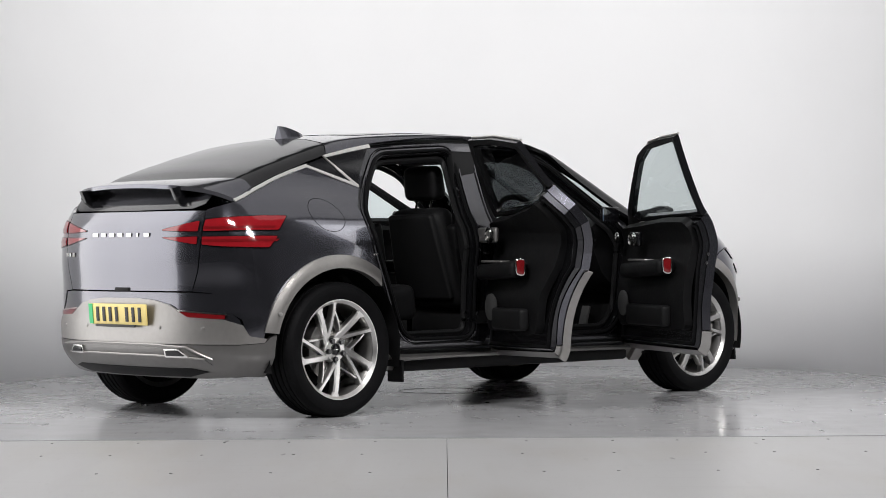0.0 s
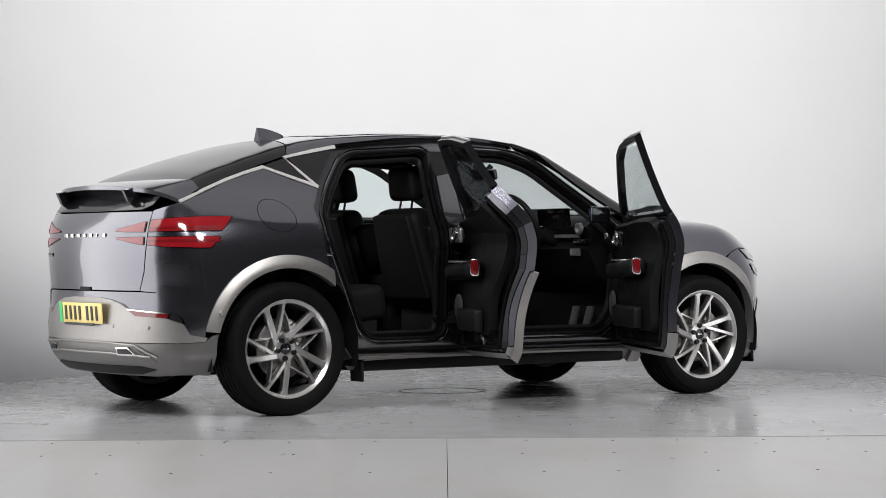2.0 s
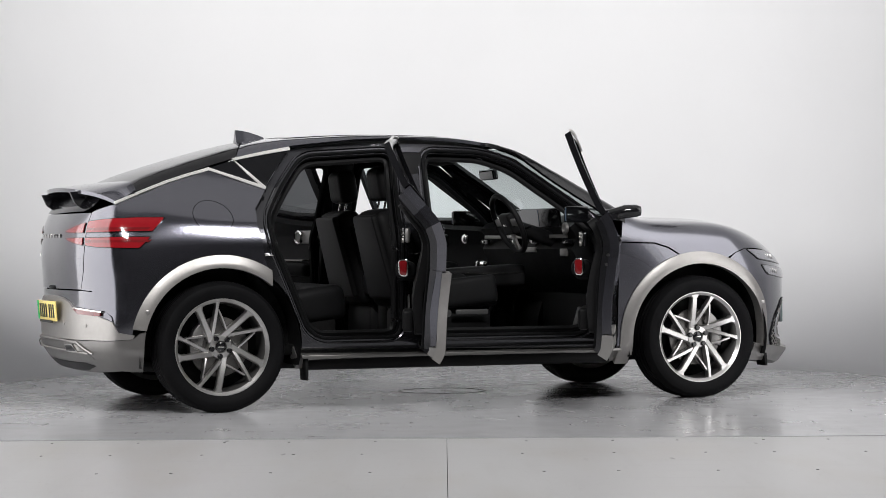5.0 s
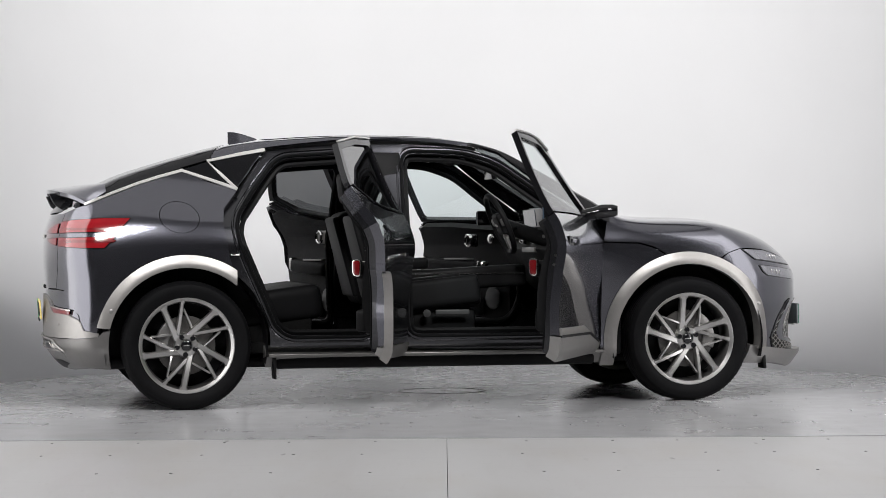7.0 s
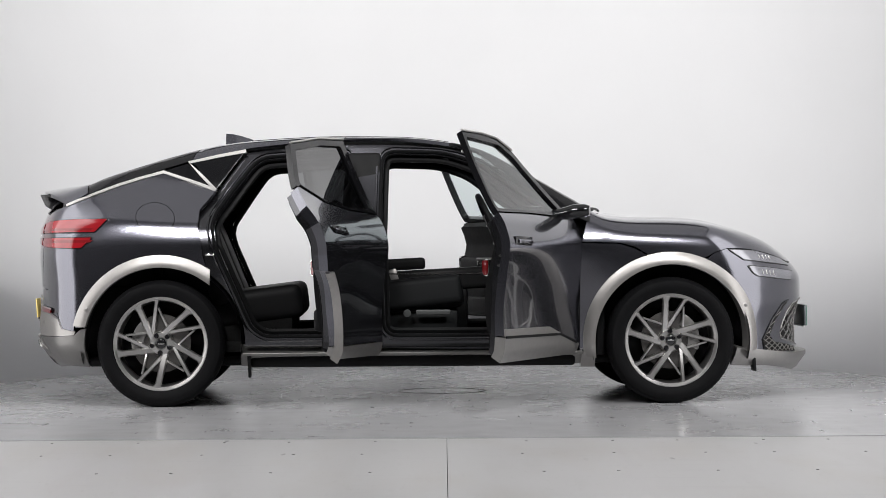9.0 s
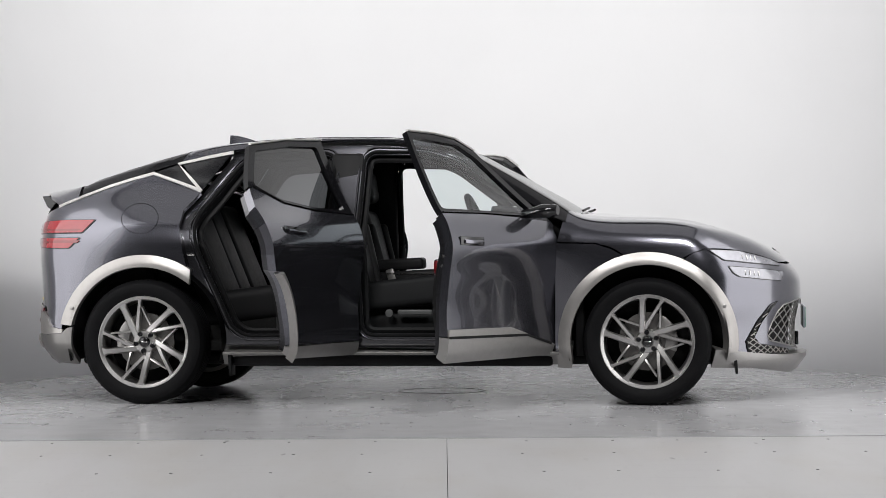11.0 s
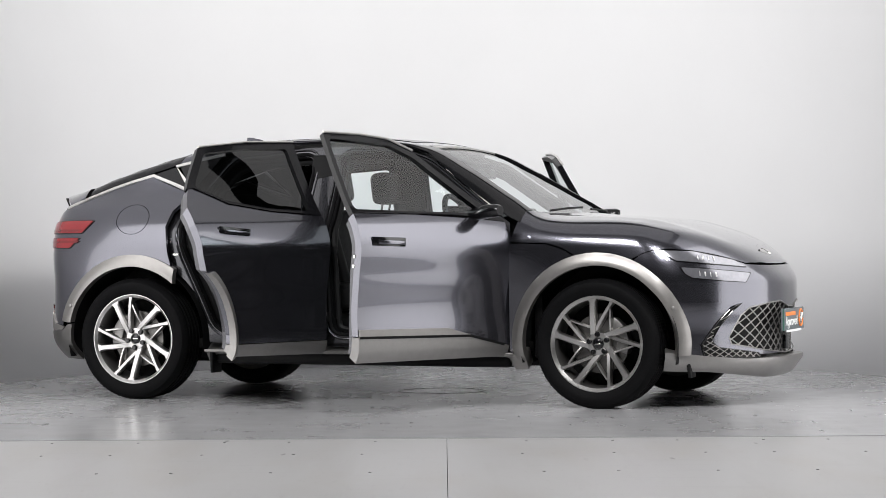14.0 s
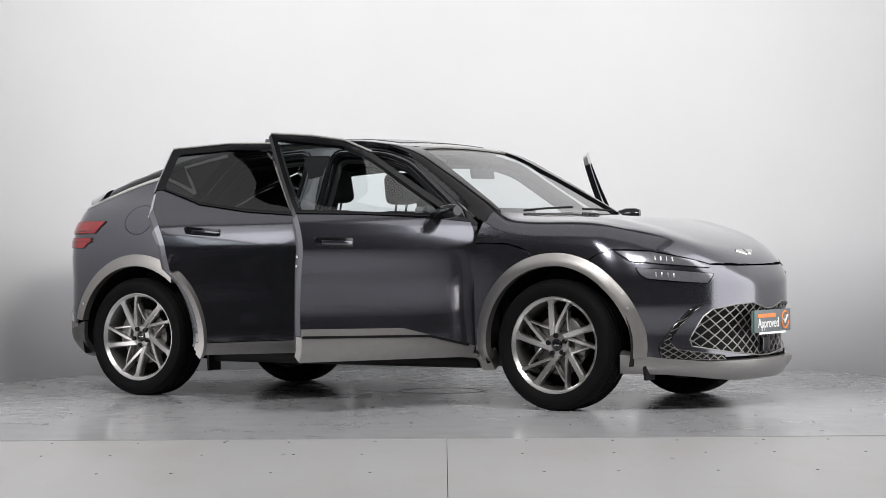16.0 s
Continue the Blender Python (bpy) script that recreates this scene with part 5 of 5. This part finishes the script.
def build_seat(car, y):
    seat = part("front_seat", cushion(0.52, 0.54, 0.15, pose(0.02, y, 0.60, 0, -6)), LEATHER, car, "black leather front seat")
    part("seat_base", box((0.0, y, 0.44), (0.50, 0.46, 0.20), bevel=0.03), BLACK, seat)
    for k in (-1, 1):
        part("side_bolster", cushion(0.50, 0.09, 0.17, pose(0.02, y + k * 0.245, 0.63, k * 8, -6), 0.04), LEATHER, seat)
        part("back_bolster", cushion(0.13, 0.08, 0.42, pose(-0.27, y + k * 0.225, 0.83, k * -6, -14), 0.035), LEATHER, seat)
    part("backrest", cushion(0.15, 0.54, 0.58, pose(-0.31, y, 0.835, 0, -14), 0.07, 0.6), LEATHER, seat, "padded backrest")
    part("back_shell", cushion(0.05, 0.46, 0.50, pose(-0.388, y, 0.84, 0, -14), 0.022, 0.5), BLACK, seat)
    part("headrest", cushion(0.115, 0.27, 0.20, pose(-0.345, y, 1.265, 0, -8), 0.055, 0.25), LEATHER, seat, "padded headrest")
    for k in (-1, 1):
        part("headrest_post", sweep([(-0.355, y + k * 0.06, 1.10), (-0.335, y + k * 0.06, 1.20)], 0.007, 8), CHROME, seat)
    part("seat_switch", box((0.10, y + (-0.29 if y < 0 else 0.29), 0.52), (0.20, 0.02, 0.030), bevel=0.006), CLAD_D, seat)
    part("adjuster_knob", moved(lathe([(0.022, 0), (0.022, 0.02), (0.0, 0.024)], 20, "y"), pose(-0.05, y + (-0.28 if y < 0 else 0.28), 0.515) @ Matrix.Diagonal((1, -1 if y < 0 else 1, 1, 1))), CLAD_D, seat)
    part("belt_buckle", box((-0.12, y + (0.27 if y < 0 else -0.27), 0.72), (0.05, 0.03, 0.09), Matrix.Rotation(-0.3, 4, "Y"), bevel=0.008), CLAD, seat)


def build_cabin(car):
    part("cabin_floor", box((-0.05, 0, 0.33), (2.15, 1.46, 0.06), bevel=0.01), CARPET, car)
    build_seat(car, -0.37)
    build_seat(car, 0.37)
    bench = part("rear_seat", cushion(0.56, 1.30, 0.20, pose(-0.93, 0, 0.56, 0, -7), 0.06), LEATHER, car, "black leather rear bench")
    part("bench_base", box((-0.95, 0, 0.42), (0.48, 1.26, 0.18), bevel=0.02), CARPET, bench)
    for y in (-0.42, 0.42):
        part("backrest", cushion(0.16, 0.50, 0.62, pose(-1.20, y, 0.86, 0, -22), 0.06), LEATHER, bench)
        part("headrest", cushion(0.09, 0.26, 0.14, pose(-1.33, y, 1.17, 0, -15), 0.04), LEATHER, bench)
    part("backrest", cushion(0.15, 0.34, 0.60, pose(-1.20, 0, 0.86, 0, -22), 0.05), LEATHER, bench)
    # dashboard
    bm = bmesh.new()
    rows = []
    for y in np.linspace(-0.72, 0.72, 25):
        bulge = 0.03 * math.cos(y / 0.72 * math.pi / 2)
        sec = [(1.08, 1.06), (0.90, 1.075 + bulge * 0.3), (0.74, 1.045), (0.70, 1.01), (0.74, 0.94), (0.71, 0.88), (0.78, 0.74), (0.92, 0.62), (1.08, 0.60)]
        rows.append([bm.verts.new((x, y, z)) for x, z in sec])
    for p, q in zip(rows, rows[1:]):
        for j in range(len(p) - 1):
            bm.faces.new((p[j], p[j + 1], q[j + 1], q[j]))
    bm.faces.new(rows[0])
    bm.faces.new(rows[-1])
    bmesh.ops.recalc_face_normals(bm, faces=bm.faces)
    dash = part("dashboard", bm, LEATHER, car, "black dashboard with a wide screen")
    part("screen", box((0.705, -0.16, 1.065), (0.02, 0.78, 0.12), Matrix.Rotation(-0.12, 4, "Y"), bevel=0.006), GLOSS, dash, "wide dark screen")
    part("screen_face", box((0.693, -0.10, 1.066), (0.003, 0.30, 0.10), Matrix.Rotation(-0.12, 4, "Y")), SCREEN, dash)
    part("dash_strip", box((0.705, 0.0, 0.955), (0.02, 1.30, 0.022), bevel=0.005), CLAD, dash)
    for y in (-0.66, -0.15, 0.15, 0.66):
        v = part("air_vent", box((0.705, y, 0.925), (0.02, 0.13, 0.03), bevel=0.005), GLOSS, dash)
        part("vent_tab", box((0.692, y, 0.925), (0.01, 0.02, 0.014), bevel=0.002), CHROME, v)
    part("switch_bank", box((0.715, 0.0, 0.875), (0.02, 0.34, 0.03), bevel=0.004), CLAD, dash)
    part("light_switch", box((0.71, -0.60, 0.86), (0.02, 0.09, 0.045), bevel=0.006), CLAD, dash)
    part("side_air_vent", moved(lathe([(0.035, 0), (0.035, 0.015), (0.024, 0.02), (0.024, 0.006), (0, 0.006)], 24, "z"), pose(0.70, -0.66, 1.0, 0, -90, 0)), CLAD, dash)
    # steering wheel
    tilt = pose(0.45, -0.37, 1.03, 0, 66, 0)
    ring = [tilt @ Vector((0.18 * math.cos(a), 0.185 * math.sin(a), 0)) for a in np.linspace(0, 2 * math.pi, 40, endpoint=False)]
    sw = part("steering_wheel", sweep(ring, 0.017, 10, closed=True), LEATHER, car, "black leather steering wheel")
    part("horn_pad", moved(cushion(0.13, 0.15, 0.05, pose(0, 0, 0.005), 0.02), tilt), BLACK, sw)
    part("pad_badge", moved(box((0, 0, 0), (0.016, 0.05, 0.006), bevel=0.002), tilt @ pose(0, 0, -0.024)), CHROME, sw)
    for y0, y1, x1 in ((0.05, 0.17, -0.02), (-0.05, -0.17, -0.02)):
        part("wheel_spoke", moved(box(((x1) / 2, (y0 + y1) / 2, 0), (0.045, 0.13, 0.02), bevel=0.006), tilt), CLAD, sw)
    part("wheel_spoke", moved(box((0.11, 0, 0), (0.12, 0.045, 0.018), bevel=0.006), tilt), CLAD, sw)
    part("column", sweep([(0.47, -0.37, 1.02), (0.78, -0.37, 0.92)], 0.045, 16), BLACK, sw)
    for k in (-1, 1):
        part("stalk", sweep([(0.53, -0.37, 1.0), (0.52, -0.37 + k * 0.17, 1.01)], 0.008, 8), GLOSS, sw)
    # console between the seats
    con = part("centre_console", cushion(0.98, 0.22, 0.13, pose(0.18, 0, 0.70, 0, -3), 0.03), BLACK, car, "floating centre console with a pale top")
    part("console_foot", box((0.05, 0, 0.52), (0.55, 0.20, 0.28), bevel=0.03), BLACK, con)
    part("console_top", box((0.40, 0, 0.772), (0.44, 0.17, 0.008), Matrix.Rotation(-0.05, 4, "Y"), bevel=0.003), CLAD, con)
    part("console_rest", cushion(0.34, 0.19, 0.07, pose(-0.10, 0, 0.79, 0, -3), 0.025), LEATHER, con)
    part("gear_dial", moved(lathe([(0.035, 0), (0.035, 0.025), (0.028, 0.034), (0, 0.034)], 28, "z"), pose(0.42, 0, 0.775)), CHROME, con)
    part("edge_strip", box((0.25, -0.112, 0.735), (0.80, 0.006, 0.008)), CHROME, con)
    part("edge_strip", box((0.25, 0.112, 0.735), (0.80, 0.006, 0.008)), CHROME, con)
    mir = part("inner_mirror", cushion(0.035, 0.24, 0.065, pose(0.47, 0, 1.335, 0, -10), 0.015), GLOSS, car, "black inside mirror")
    part("mirror_stalk", sweep([(0.47, 0, 1.34), (0.52, 0, 1.39)], 0.018, 10), BLACK, mir)
    for y in (-0.36, 0.36):
        part("sun_visor", box((0.25, y, 1.435), (0.17, 0.36, 0.02), Matrix.Rotation(0.3, 4, "Y"), bevel=0.008), LINING, car)
    part("roof_console", box((0.16, 0, 1.475), (0.20, 0.16, 0.03), bevel=0.01), CLAD_D, car)
    for k in (-1, 1):
        part("pedal", box((0.93, -0.37 + k * 0.07, 0.47), (0.02, 0.06, 0.12), Matrix.Rotation(0.3, 4, "Y"), bevel=0.005), CLAD_D, car)
        # belts on the pillars
        part("seat_belt", box((-0.32, k * 0.615, 1.0), (0.045, 0.006, 0.70), Matrix.Rotation(k * 0.16, 4, "X")), RUBBER, car)
        part("pillar_trim", moved(box((0, 0, 0), (0.19, 0.06, 1.0), bevel=0.02), pose(-0.29, k * 0.71, 0.95, k * 11, 0, 0)), BLACK, car)


def build_car():
    car = empty("car")
    tagged(car, "dark grey metallic coupe SUV with all doors open on a turntable", "car")
    build_shell(car)
    build_tail(car)
    build_nose(car)
    for s in (-1, 1):
        build_door(car, s, True)
        build_door(car, s, False)
    for x, s, spin in ((HUB_X, -1, 24), (-HUB_X, -1, 49), (HUB_X, 1, 10), (-HUB_X, 1, 50)):
        build_wheel(car, x, s, spin)
    build_cabin(car)
    return car


def motions():
    rows = []
    for t, a in TURN:
        p = Matrix.Rotation(radians(a), 2) @ -AXIS
        rows.append((t, pose(p.x, p.y, 0, 0, 0, a)))
    walk(CAR, rows)


build_booth()
CAR = build_car()
motions()
